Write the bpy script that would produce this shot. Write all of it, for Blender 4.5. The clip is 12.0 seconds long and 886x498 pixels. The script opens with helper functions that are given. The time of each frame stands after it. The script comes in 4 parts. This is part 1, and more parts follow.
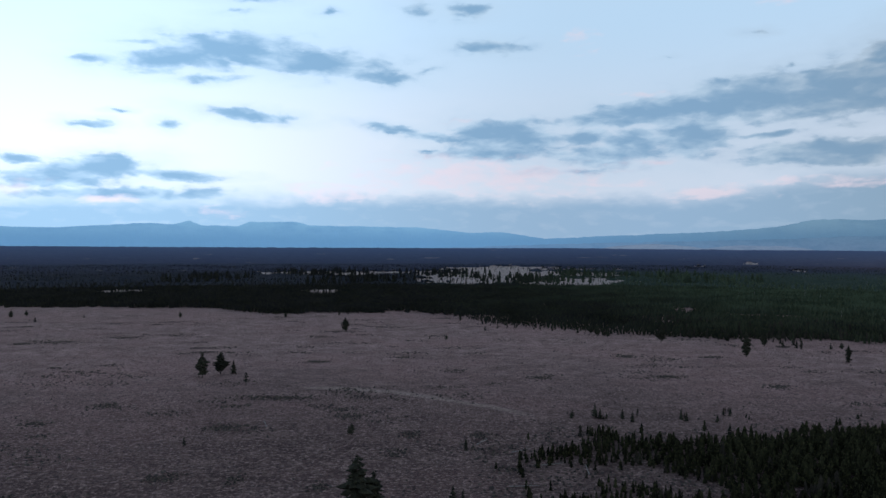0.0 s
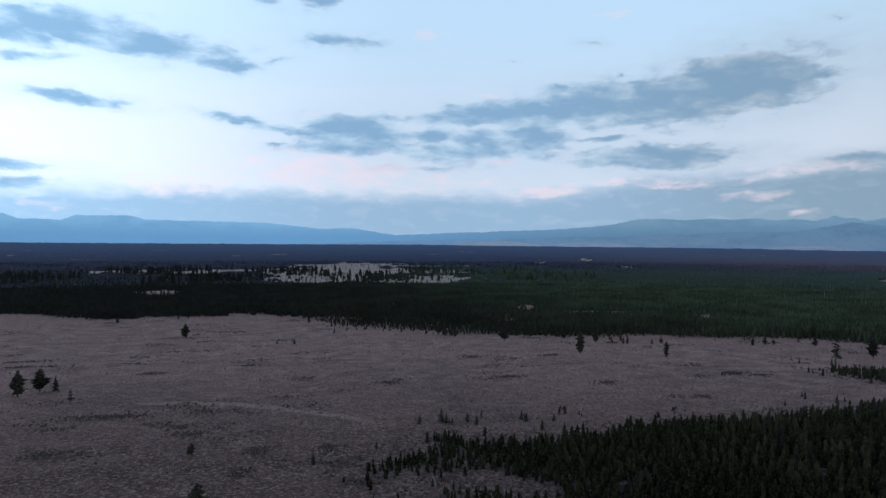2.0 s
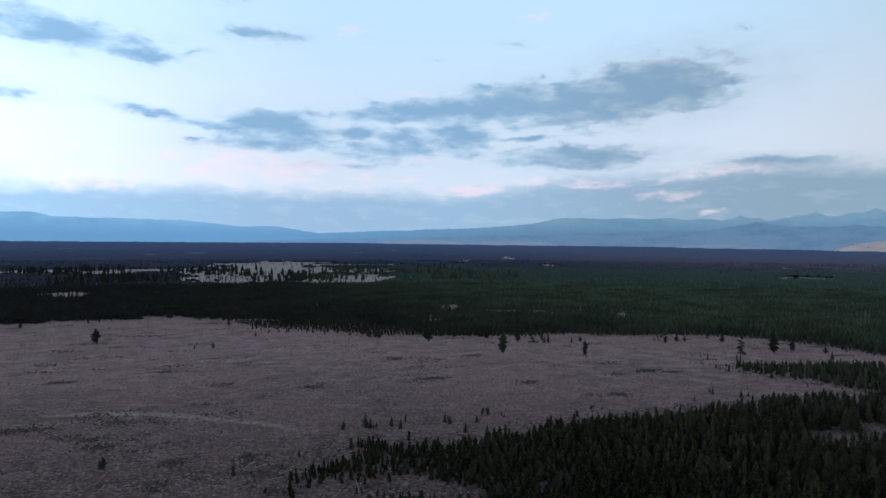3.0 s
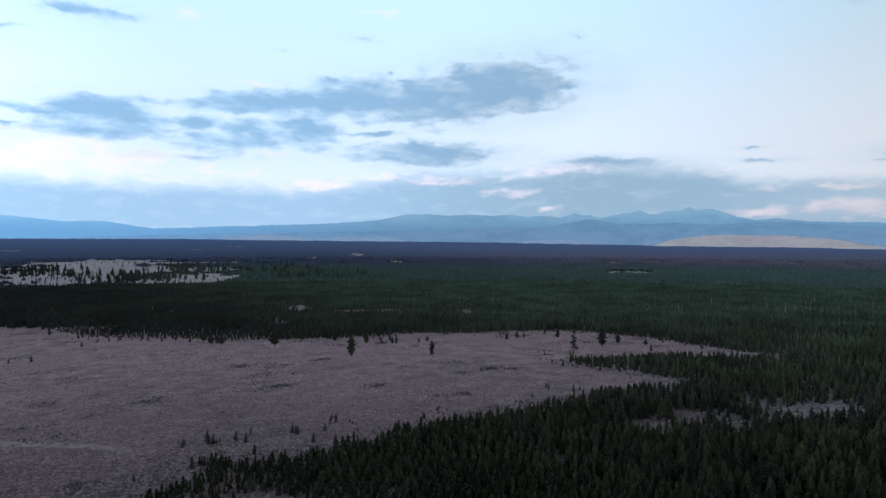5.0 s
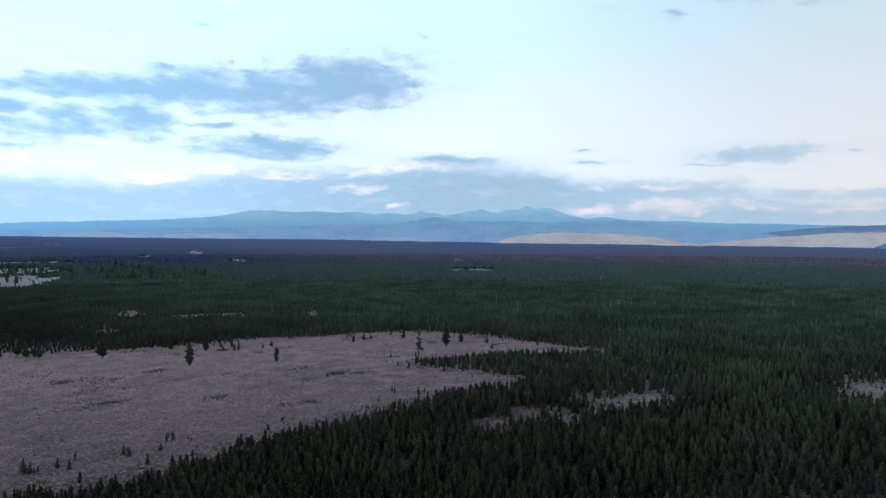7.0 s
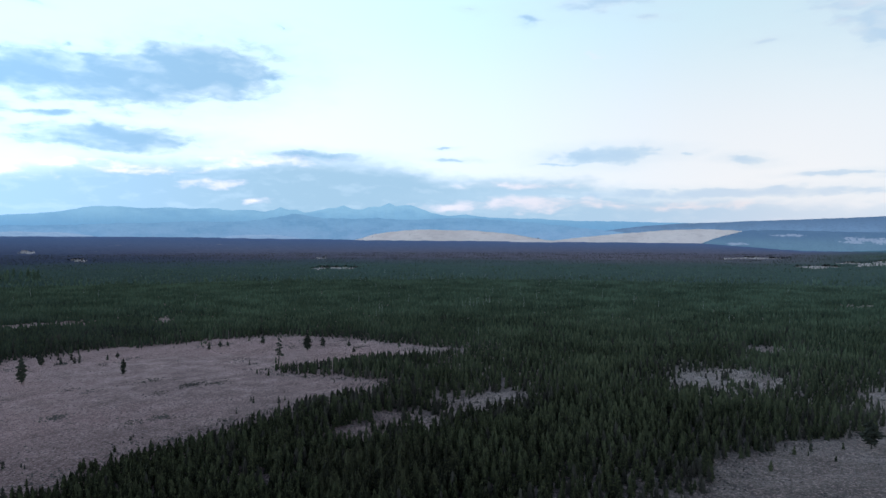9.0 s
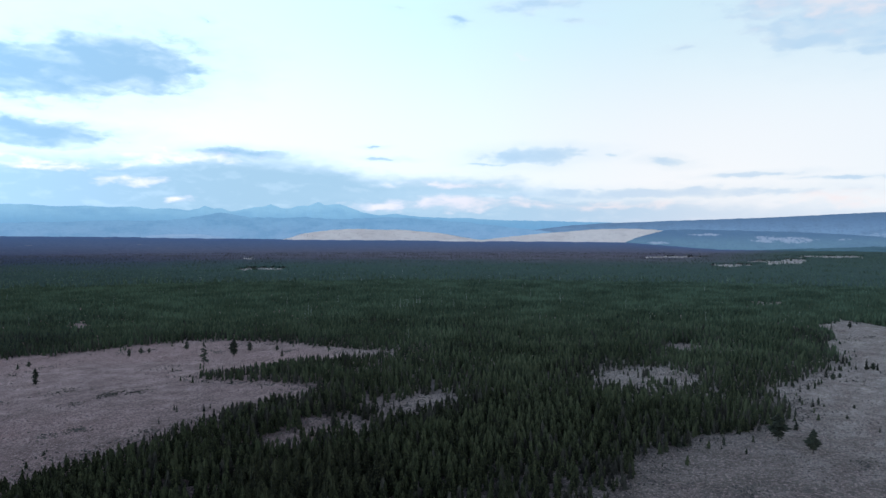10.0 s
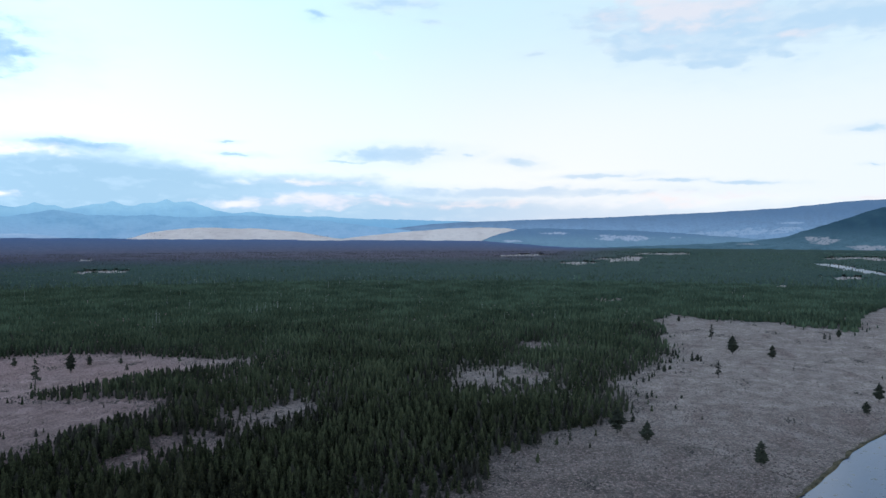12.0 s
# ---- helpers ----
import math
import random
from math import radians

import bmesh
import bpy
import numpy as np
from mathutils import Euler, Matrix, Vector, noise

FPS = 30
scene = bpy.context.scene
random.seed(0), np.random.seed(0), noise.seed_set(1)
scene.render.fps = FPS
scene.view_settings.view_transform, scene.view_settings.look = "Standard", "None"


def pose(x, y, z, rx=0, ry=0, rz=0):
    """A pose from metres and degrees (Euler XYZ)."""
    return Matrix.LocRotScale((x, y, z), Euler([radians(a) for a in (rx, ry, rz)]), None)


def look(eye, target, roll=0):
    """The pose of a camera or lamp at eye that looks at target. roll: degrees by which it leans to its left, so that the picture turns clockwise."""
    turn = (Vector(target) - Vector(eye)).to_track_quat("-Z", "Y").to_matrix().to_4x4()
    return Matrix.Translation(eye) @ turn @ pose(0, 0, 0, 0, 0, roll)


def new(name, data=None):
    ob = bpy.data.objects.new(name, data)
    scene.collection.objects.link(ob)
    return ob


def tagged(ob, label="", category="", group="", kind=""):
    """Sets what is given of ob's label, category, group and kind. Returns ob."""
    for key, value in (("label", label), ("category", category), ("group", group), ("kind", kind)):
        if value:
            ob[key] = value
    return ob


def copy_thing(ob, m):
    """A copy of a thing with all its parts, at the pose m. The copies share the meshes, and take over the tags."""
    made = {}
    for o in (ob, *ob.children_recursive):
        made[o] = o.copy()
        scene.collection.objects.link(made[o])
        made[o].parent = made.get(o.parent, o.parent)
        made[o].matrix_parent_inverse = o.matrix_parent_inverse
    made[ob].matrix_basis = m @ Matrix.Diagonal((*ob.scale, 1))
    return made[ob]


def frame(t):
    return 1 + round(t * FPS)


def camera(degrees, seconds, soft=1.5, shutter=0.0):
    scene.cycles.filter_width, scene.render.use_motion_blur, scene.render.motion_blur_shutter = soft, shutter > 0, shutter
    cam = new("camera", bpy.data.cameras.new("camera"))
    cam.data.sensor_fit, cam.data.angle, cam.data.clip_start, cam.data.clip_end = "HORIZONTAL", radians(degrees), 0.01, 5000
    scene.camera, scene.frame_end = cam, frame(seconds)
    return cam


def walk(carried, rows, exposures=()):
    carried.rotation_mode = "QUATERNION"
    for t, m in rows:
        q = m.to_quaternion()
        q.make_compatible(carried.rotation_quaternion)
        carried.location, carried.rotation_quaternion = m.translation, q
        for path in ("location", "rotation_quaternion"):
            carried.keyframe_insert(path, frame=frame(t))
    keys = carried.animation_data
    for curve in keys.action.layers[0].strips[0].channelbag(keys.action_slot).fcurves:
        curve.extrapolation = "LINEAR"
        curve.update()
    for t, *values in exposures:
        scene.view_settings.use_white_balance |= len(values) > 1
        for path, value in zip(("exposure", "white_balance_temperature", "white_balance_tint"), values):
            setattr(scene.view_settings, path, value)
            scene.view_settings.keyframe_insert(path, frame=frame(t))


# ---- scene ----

# ---- camera ----
cam = camera(65.5, 12.0, soft=1.5)
ROWS = [
    (0, -0.15, -0.31, 52.01, -0.002, 0.271, -0.128),
    (0.5, 0.03, -0.31, 53.08, -3.118, 0.190, -0.078),
    (1, 0.17, -0.38, 54.14, -6.262, 0.113, -0.109),
    (1.5, 0.26, -0.52, 55.19, -9.272, 0.044, -0.186),
    (2, 0.31, -0.72, 56.24, -12.391, -0.055, -0.216),
    (2.5, 0.33, -0.98, 57.28, -15.440, -0.130, -0.244),
    (3, 0.30, -1.30, 58.31, -18.655, -0.200, -0.241),
    (5, -0.11, -2.94, 62.40, -31.191, -0.559, -0.110),
    (5.5, -0.29, -3.42, 63.41, -34.326, -0.623, -0.099),
    (6, -0.49, -3.91, 64.42, -37.517, -0.694, -0.123),
    (6.5, -0.72, -4.41, 65.43, -40.618, -0.764, -0.131),
    (7, -0.97, -4.92, 66.44, -43.847, -0.825, -0.115),
    (9, -2.15, -6.82, 70.46, -55.236, -1.111, 0.040),
    (9.5, -2.48, -7.23, 71.46, -58.115, -1.154, 0.055),
    (10, -2.82, -7.62, 72.47, -61.020, -1.197, 0.072),
    (10.5, -3.18, -7.96, 73.48, -63.859, -1.226, 0.063),
    (11, -3.54, -8.25, 74.49, -66.887, -1.272, 0.037),
    (11.5, -3.91, -8.49, 75.51, -69.717, -1.329, 0.078),
    (12, -4.28, -8.66, 76.53, -72.618, -1.375, 0.137),
]
# the film camera opens up and turns cooler as it swings towards the afterglow
EXPOSURES = [(0.0, -0.52, 6230, 12.5), (1.5, -0.46, 6200, 12), (3.0, -0.32, 6150, 11.5), (5.0, -0.06, 6080, 11), (7.0, 0.17, 6030, 10.3), (9.0, 0.31, 5970, 8.0), (12.0, 0.43, 5910, 6.8)]
walk(cam, [(t, pose(x, y, z, 90 + pitch, roll, yaw)) for t, x, y, z, yaw, pitch, roll in ROWS], EXPOSURES)

# ---- sky and light ----
SUNSET = 82.0  # compass bearing of the afterglow, degrees clockwise from +y


def srgb(r, g, b):
    return tuple((c / 255 / 12.92) if c <= 10 else ((c / 255 + 0.055) / 1.055) ** 2.4 for c in (r, g, b)) + (1.0,)


class Nodes:
    """Helpers for building a node tree."""

    def __init__(self, tree):
        self.tree = tree
        tree.nodes.clear()

    def add(self, kind, ins=None, **props):
        n = self.tree.nodes.new(kind)
        for k, v in props.items():
            setattr(n, k, v)
        for k, v in (ins or {}).items():
            if isinstance(v, bpy.types.NodeSocket):
                self.tree.links.new(v, n.inputs[k])
            else:
                n.inputs[k].default_value = v
        return n

    def math(self, op, a, b=0.0, c=0.0, clamp=False):
        return self.add("ShaderNodeMath", {0: a, 1: b, 2: c}, operation=op, use_clamp=clamp).outputs[0]

    def ramp(self, v, lo, hi, to_lo=0.0, to_hi=1.0, smooth=True):
        return self.add("ShaderNodeMapRange", {0: v, 1: lo, 2: hi, 3: to_lo, 4: to_hi},
                        interpolation_type="SMOOTHSTEP" if smooth else "LINEAR").outputs[0]

    def mix(self, f, a, b, blend="MIX"):
        n = self.add("ShaderNodeMix", data_type="RGBA", blend_type=blend)
        for k, v in ((0, f), (6, a), (7, b)):
            if isinstance(v, bpy.types.NodeSocket):
                self.tree.links.new(v, n.inputs[k])
            else:
                n.inputs[k].default_value = v
        return n.outputs[2]

    def noise(self, vec, scale, detail=4.0, rough=0.55):
        return self.add("ShaderNodeTexNoise", {"Vector": vec, "Scale": scale, "Detail": detail, "Roughness": rough})


world = bpy.data.worlds.new("dusk_sky")
scene.world = world
world.use_nodes = True
W = Nodes(world.node_tree)
ray = W.add("ShaderNodeTexCoord").outputs["Generated"]
xyz = W.add("ShaderNodeSeparateXYZ", {0: ray})
AZ = W.math("MULTIPLY", W.math("ARCTAN2", xyz.outputs[0], xyz.outputs[1]), 57.2958)
EL = W.math("MULTIPLY", W.math("ARCSINE", xyz.outputs[2]), 57.2958)
flat = W.add("ShaderNodeCombineXYZ", {0: AZ, 1: EL, 2: 0.0}).outputs[0]

# clear sky: pale over the horizon, bluer upwards, white round the afterglow, dim overhead
def shown(r, g, b, stops):
    """The light that reads as this colour when the picture is exposed by so many stops."""
    return tuple(c * 2.0 ** -stops for c in srgb(r, g, b)[:3]) + (1.0,)


def across(west, mid, east):
    """A colour that changes from north-west over north-east to the afterglow in the east."""
    return W.mix(W.ramp(AZ, 30.0, 80.0), W.mix(W.ramp(AZ, -32.0, 12.0), shown(*west, -0.9), shown(*mid, -0.28)), shown(*east, 0.5))


low = across((230, 241, 249), (218, 232, 246), (251, 253, 254))
high = across((204, 230, 251), (201, 232, 255), (222, 246, 252))
sky = W.mix(W.ramp(EL, 7.0, 19.0), low, high)
sky = W.mix(W.ramp(EL, 21.0, 58.0), sky, srgb(56, 74, 104))
behind = W.ramp(W.math("COSINE", W.math("MULTIPLY", W.math("SUBTRACT", AZ, 50.0), 0.0174533)), -0.9, 0.15, 0.5, 1.0)
sky = W.mix(1.0, sky, W.add("ShaderNodeCombineXYZ", {0: behind, 1: behind, 2: behind}).outputs[0], "MULTIPLY")
nishita = W.add("ShaderNodeTexSky", sky_type="NISHITA", sun_disc=False, sun_elevation=radians(2.0), sun_rotation=radians(SUNSET)).outputs[0]

# clouds: banks of blue-grey stratocumulus, and warm-lit ones lower down
wisp = W.add("ShaderNodeVectorMath", {0: flat, 1: (0.26, 0.60, 1.0)}, operation="MULTIPLY").outputs[0]


def stirred(vec, scale, detail, amount):
    """The sky's coordinates, pushed about by noise."""
    n = W.noise(wisp, scale, detail, 0.5).outputs["Color"]
    n = W.add("ShaderNodeVectorMath", {0: n, 1: (0.5, 0.5, 0.5)}, operation="SUBTRACT").outputs[0]
    return W.add("ShaderNodeVectorMath", {0: n, 1: amount, 2: vec}, operation="MULTIPLY_ADD").outputs[0]


curl = stirred(stirred(flat, 0.9, 2.0, (2.6, 0.9, 0.0)), 3.2, 3.0, (1.3, 0.55, 0.0))
puffs = W.add("ShaderNodeVectorMath", {0: stirred(flat, 1.6, 3.0, (1.6, 0.7, 0.0)), 1: (0.30, 0.78, 1.0)}, operation="MULTIPLY").outputs[0]
fluff = W.noise(puffs, 1.5, 5.0, 0.52).outputs["Fac"]


def cloud(sofar, az, el, w, h, tilt=0.0, thick=1.0):
    """Adds one lens of cloud, centred at a bearing and height in degrees, to the density so far."""
    lens = W.add("ShaderNodeTexGradient", {"Vector": curl}, gradient_type="SPHERICAL")
    at = lens.texture_mapping
    at.vector_type, at.translation, at.rotation, at.scale = "TEXTURE", (az, el, 0), (0, 0, radians(tilt)), (3.75 * w, 3.75 * h, 1)
    d = W.math("MULTIPLY_ADD", lens.outputs["Fac"], 3.0, thick - 3.0)
    return d if sofar is None else W.math("SMOOTH_MAX", sofar, d, 0.25)


grey = cloud(None, -17.5, 15.7, 5.3, 1.08, 5, 1.1)
grey = cloud(grey, -22.1, 14.5, 3.8, 0.82, 6, 1)
grey = cloud(grey, -10.5, 15.1, 5.7, 0.95, -3, 1.05)
grey = cloud(grey, -23.7, 15.7, 2.6, 0.32, 7, 0.6)
grey = cloud(grey, -4.9, 14.2, 2.3, 0.57, -4, 0.9)
grey = cloud(grey, -27, 14.1, 1.4, 0.32, 7, 0.75)
grey = cloud(grey, -19, 13.4, 2.9, 0.38, 6, 0.75)
grey = cloud(grey, -1.6, 14.8, 1.8, 0.4, 10, 0.65)
grey = cloud(grey, -16.7, 18.5, 2.8, 0.37, 7, 0.5)
grey = cloud(grey, -15.4, 19.4, 3.7, 0.36, 5, 0.65)
grey = cloud(grey, -9.6, 18.9, 1.2, 0.37, 3, 0.6)
grey = cloud(grey, -2.1, 19.7, 2.3, 0.92, -8, 0.6)
grey = cloud(grey, 2.1, 19.3, 2, 0.63, -1, 0.85)
grey = cloud(grey, 3.8, 16.5, 3.7, 0.65, -1, 0.8)
grey = cloud(grey, -16, 10.8, 3.5, 0.52, -3, 0.9)
grey = cloud(grey, -21.9, 9.8, 1, 0.51, 4, 0.75)
grey = cloud(grey, -27.3, 9.3, 1.5, 0.37, 0, 0.85)
grey = cloud(grey, -25.3, 10.5, 1.3, 0.21, 5, 0.6)
grey = cloud(grey, -31.9, 6.6, 1.7, 0.35, -5, 0.95)
grey = cloud(grey, -27.1, 6.2, 3.5, 0.74, 8, 1.1)
grey = cloud(grey, -21.7, 6, 3.9, 0.39, -1, 1)
grey = cloud(grey, -29.7, 5.2, 4.6, 0.57, 3, 1)
grey = cloud(grey, -24.5, 4.4, 9.3, 0.64, 2, 0.8)
grey = cloud(grey, -4, 10.1, 3, 0.36, -8, 0.9)
grey = cloud(grey, -0.7, 9.5, 2.8, 0.46, -6, 0.9)
grey = cloud(grey, 5, 9.5, 4, 1.09, -1, 1.15)
grey = cloud(grey, 4.7, 8.3, 4.7, 0.73, 2, 1)
grey = cloud(grey, -1.1, 8.3, 1.3, 0.23, 0, 0.7)
grey = cloud(grey, 11.4, 9.4, 1.9, 0.67, -2, 0.85)
grey = cloud(grey, 15.4, 9, 2.4, 0.89, -2, 0.95)
grey = cloud(grey, 13.6, 7.8, 5.8, 0.99, -2, 0.8)
grey = cloud(grey, 20.1, 9.1, 3.1, 1.47, -3, 0.95)
grey = cloud(grey, 17.5, 11.1, 7, 0.9, 4, 1.05)
grey = cloud(grey, 23.6, 11.6, 4.7, 1.35, 3, 1.15)
grey = cloud(grey, 30, 11.5, 5.9, 1.5, 2, 1.15)
grey = cloud(grey, 35.7, 12.6, 5.4, 1.96, 4, 1.1)
grey = cloud(grey, 38.7, 12.5, 3.1, 0.84, 0, 0.9)
grey = cloud(grey, 26.8, 13.6, 0.9, 0.35, -2, 0.55)
grey = cloud(grey, 29.8, 7.3, 5, 0.86, -1, 1.1)
grey = cloud(grey, 25.9, 6.9, 4.2, 0.41, 2, 0.75)
grey = cloud(grey, 25.2, 8.9, 3.2, 0.36, 3, 0.65)
grey = cloud(grey, 19.8, 9.1, 2.6, 1.74, 0, 0.95)
grey = cloud(grey, 11.9, 9.2, 2.2, 0.68, 1, 0.8)
grey = cloud(grey, 10.5, 6.7, 10.5, 0.73, 1, 0.42)
grey = cloud(grey, 45.4, 6.4, 4.3, 0.54, -2, 0.8)
grey = cloud(grey, 42.3, 16.4, 0.8, 0.32, -7, 0.4)
grey = cloud(grey, 17.9, 15.3, 1, 0.22, 0, 0.4)
grey = cloud(grey, 24.5, 16.2, 1.3, 0.43, -1, 0.4)
grey = cloud(grey, 55.5, 7.2, 1.2, 0.15, -2, 0.55)
grey = cloud(grey, 56.1, 6.2, 1.8, 0.18, -2, 0.75)
grey = cloud(grey, 67.5, 6.3, 3.2, 0.68, 0, 0.9)
grey = cloud(grey, 65.8, 5.7, 2.2, 0.16, 2, 0.6)
grey = cloud(grey, 62.7, 17.3, 2, 0.46, -8, 0.6)
grey = cloud(grey, 57.5, 18, 1.3, 0.32, -6, 0.45)
grey = cloud(grey, 68.9, 6.4, 4.1, 0.63, 1, 0.85)
grey = cloud(grey, 64.8, 5.7, 2, 0.18, -1, 0.65)
grey = cloud(grey, 74.9, 6.5, 1.2, 0.3, -2, 0.75)
grey = cloud(grey, 79.1, 5.7, 1.6, 0.38, -6, 0.75)
grey = cloud(grey, 85.6, 4.6, 3.3, 0.24, 1, 0.8)
grey = cloud(grey, 76.9, 3.3, 10.9, 0.39, 0, 1.05)
grey = cloud(grey, 67, 17.8, 2.9, 0.82, -4, 0.5)
grey = cloud(grey, 62.5, 17.3, 1.3, 0.76, -2, 0.35)
grey = cloud(grey, 71.9, 16.8, 2.4, 0.33, -5, 0.45)
grey = cloud(grey, 80, 14.2, 1.7, 0.28, 0, 0.55)
grey = cloud(grey, 86.9, 14.5, 1.5, 1.34, -9, 0.8)
grey = cloud(grey, 85.5, 16, 3.1, 0.67, -9, 0.7)
grey = cloud(grey, 84.9, 4.6, 2.5, 0.2, 0, 0.75)
grey = cloud(grey, 91, 4.1, 4, 0.2, -3, 0.65)
grey = cloud(grey, 96.3, 3.8, 2.9, 0.19, -2, 0.75)
grey = cloud(grey, 104.3, 7.2, 1.4, 0.31, -5, 0.85)
grey = cloud(grey, 104.5, 4.7, 1.1, 0.16, -3, 0.45)
grey = cloud(grey, 93.4, 15.5, 7.3, 2.21, -6, 1.1)
grey = cloud(grey, 89.3, 14.1, 3.2, 0.92, -4, 0.9)
grey = cloud(grey, 93.9, 12.9, 3.6, 0.58, -3, 0.9)
grey = cloud(grey, 101.5, 15.2, 6.8, 1.21, -2, 1)
grey = cloud(grey, 86.2, 16.8, 4.8, 1.07, -4, 0.7)
grey = cloud(grey, 68.8, 18.1, 7.4, 0.92, 1, 0.5)
grey = cloud(grey, 98.9, 12.9, 1.4, 0.28, -6, 0.75)
grey = cloud(grey, 107.5, 14.9, 6.3, 1.42, -3, 1)
pink = cloud(None, 3.3, 6.3, 7, 1.11, -1, 1)
pink = cloud(pink, -8.6, 4.9, 3.1, 0.6, 1, 1)
pink = cloud(pink, -25.6, 3.9, 1.7, 0.25, 2, 1.1)
pink = cloud(pink, -32.1, 4.7, 1.6, 0.44, 3, 0.85)
pink = cloud(pink, -17.5, 3, 2.1, 0.4, 1, 0.5)
pink = cloud(pink, 21.3, 4.7, 3.1, 0.35, 0, 0.95)
pink = cloud(pink, 26.8, 5.3, 2.8, 0.25, 1, 0.65)
pink = cloud(pink, 31.8, 5.2, 1.2, 0.28, -3, 0.75)
pink = cloud(pink, 2.1, 10.6, 1.6, 0.27, 0, 0.7)
pink = cloud(pink, 16.3, 12.3, 2, 0.35, -3, 0.6)
pink = cloud(pink, 11.4, 17.1, 1.7, 1.01, 6, 0.4)
pink = cloud(pink, 26.8, 18.2, 1.7, 0.3, -9, 0.4)
pink = cloud(pink, 16.7, 7.2, 1.7, 0.31, -2, 0.8)
pink = cloud(pink, 11.9, 5.6, 5.4, 0.36, -1, 0.5)
pink = cloud(pink, 20.8, 4.4, 2.6, 0.23, 2, 0.8)
pink = cloud(pink, 36.6, 4.3, 1.9, 0.36, -1, 0.85)
pink = cloud(pink, 41.2, 6, 4.4, 0.34, 0, 0.65)
pink = cloud(pink, 40.4, 2.7, 1, 0.26, -1, 0.6)
pink = cloud(pink, 25.9, 18.3, 1.6, 0.5, -2, 0.4)
pink = cloud(pink, 30.9, 4.9, 5.4, 0.32, 1, 0.55)
pink = cloud(pink, 21.3, 4.7, 2.6, 0.31, 2, 0.7)
pink = cloud(pink, 31.2, 5.3, 3.5, 0.37, 2, 0.7)
pink = cloud(pink, 55.9, 2.3, 1.9, 0.4, -1, 0.95)
pink = cloud(pink, 62, 2.5, 3.9, 0.47, 0, 1.1)
pink = cloud(pink, 69.3, 2.3, 2, 0.28, -1, 1)
pink = cloud(pink, 40.1, 6.2, 2.8, 0.32, 0, 0.5)
pink = cloud(pink, 67.5, 14.3, 1.1, 0.38, -8, 0.35)
pink = cloud(pink, 74.1, 2.3, 5, 0.27, 0, 0.85)
pink = cloud(pink, 56, 2.2, 2.3, 0.37, 0, 0.9)
pink = cloud(pink, 61.6, 4, 3.5, 0.23, -1, 0.8)
pink = cloud(pink, 90.6, 2.6, 1.8, 0.44, -1, 1)
pink = cloud(pink, 96.3, 2.8, 1.4, 0.34, -1, 0.8)
pink = cloud(pink, 104.6, 2.5, 1.7, 0.32, -2, 0.7)
pink = cloud(pink, 91.4, 17, 3.6, 1.28, -6, 1.25)
pink = cloud(pink, 100, 14.2, 2.9, 0.31, 1, 0.4)

# bearings and heights of the upper edge of the low deck, in degrees
DECK = (
    (-32.8, 3.75), (-21.7, 4.17), (-8.6, 4.47), (5.4, 4.44), (18.8, 4.34), (24.1, 4.77), (28.7, 5.52), (37.5, 5.78), (42.8, 6.28), (49.8, 5.93), (58.3, 4.46), (65, 4.55), (68.6, 3.85), (76.1, 2.85), (85.6, 2.38), (93.5, 1.96), (105.1, 1.97),
)
tuft = W.math("MULTIPLY_ADD", fluff, 2.5, -1.27)
g_den = W.math("ADD", W.math("MULTIPLY_ADD", grey, 1.7, W.math("MULTIPLY", tuft, 0.9)), 0.05)
g_cov = W.math("MAXIMUM", W.ramp(g_den, -0.30, 0.75, 0.0, 0.95), W.ramp(W.math("MULTIPLY_ADD", tuft, 0.4, grey), -1.1, 0.5, 0.0, 0.42))
p_den = W.math("MULTIPLY_ADD", pink, 1.15, W.math("MULTIPLY", tuft, 1.7))
p_cov = W.ramp(p_den, -0.5, 1.35, 0.0, 0.70)
# the long low deck above the mountains
warped = W.add("ShaderNodeSeparateXYZ", {0: curl})
edge = W.add("ShaderNodeFloatCurve", {"Value": W.ramp(warped.outputs[0], -40.0, 110.0, smooth=False)})
line = edge.mapping.curves[0].points
for k, (bear, rise) in enumerate(DECK):
    if k < 2:
        line[k].location = ((bear + 40.0) / 150.0, rise / 10.0)
    else:
        line.new((bear + 40.0) / 150.0, rise / 10.0)
edge.mapping.update()
deck_top = W.math("MULTIPLY", edge.outputs[0], 10.0)
d_den = W.math("SUBTRACT", W.math("ADD", deck_top, 0.6), W.math("MULTIPLY_ADD", fluff, 1.3, warped.outputs[1]))
d_cov = W.math("MULTIPLY", W.ramp(d_den, -0.8, 0.9, 0.0, 0.94), W.ramp(AZ, 72.0, 100.0, 1.0, 0.4))
d_cov = W.math("MULTIPLY", d_cov, W.ramp(fluff, 0.30, 0.5, 0.86, 1.0))
d_col = W.mix(W.ramp(AZ, 16.0, 46.0), across((146, 186, 216), (156, 190, 218), (178, 210, 232)), shown(164, 198, 221, 0.27))
billow = W.noise(puffs, 1.1, 3.0, 0.5).outputs["Fac"]
g_body = W.math("MULTIPLY_ADD", billow, 2.6, W.math("MULTIPLY_ADD", g_den, 0.7, -1.15))
g_turn = W.math("MULTIPLY", W.ramp(AZ, 14.0, 40.0), W.ramp(AZ, 70.0, 50.0))
g_rim = W.mix(g_turn, across((184, 214, 236), (200, 226, 245), (224, 238, 247)), shown(204, 225, 241, 0.2))
g_core = W.mix(g_turn, across((126, 168, 200), (138, 178, 210), (200, 224, 243)), shown(151, 188, 217, 0.15))
g_col = W.mix(W.ramp(g_body, -0.1, 1.3), g_rim, g_core)
p_col = across((238, 224, 235), (246, 232, 240), (252, 241, 241))
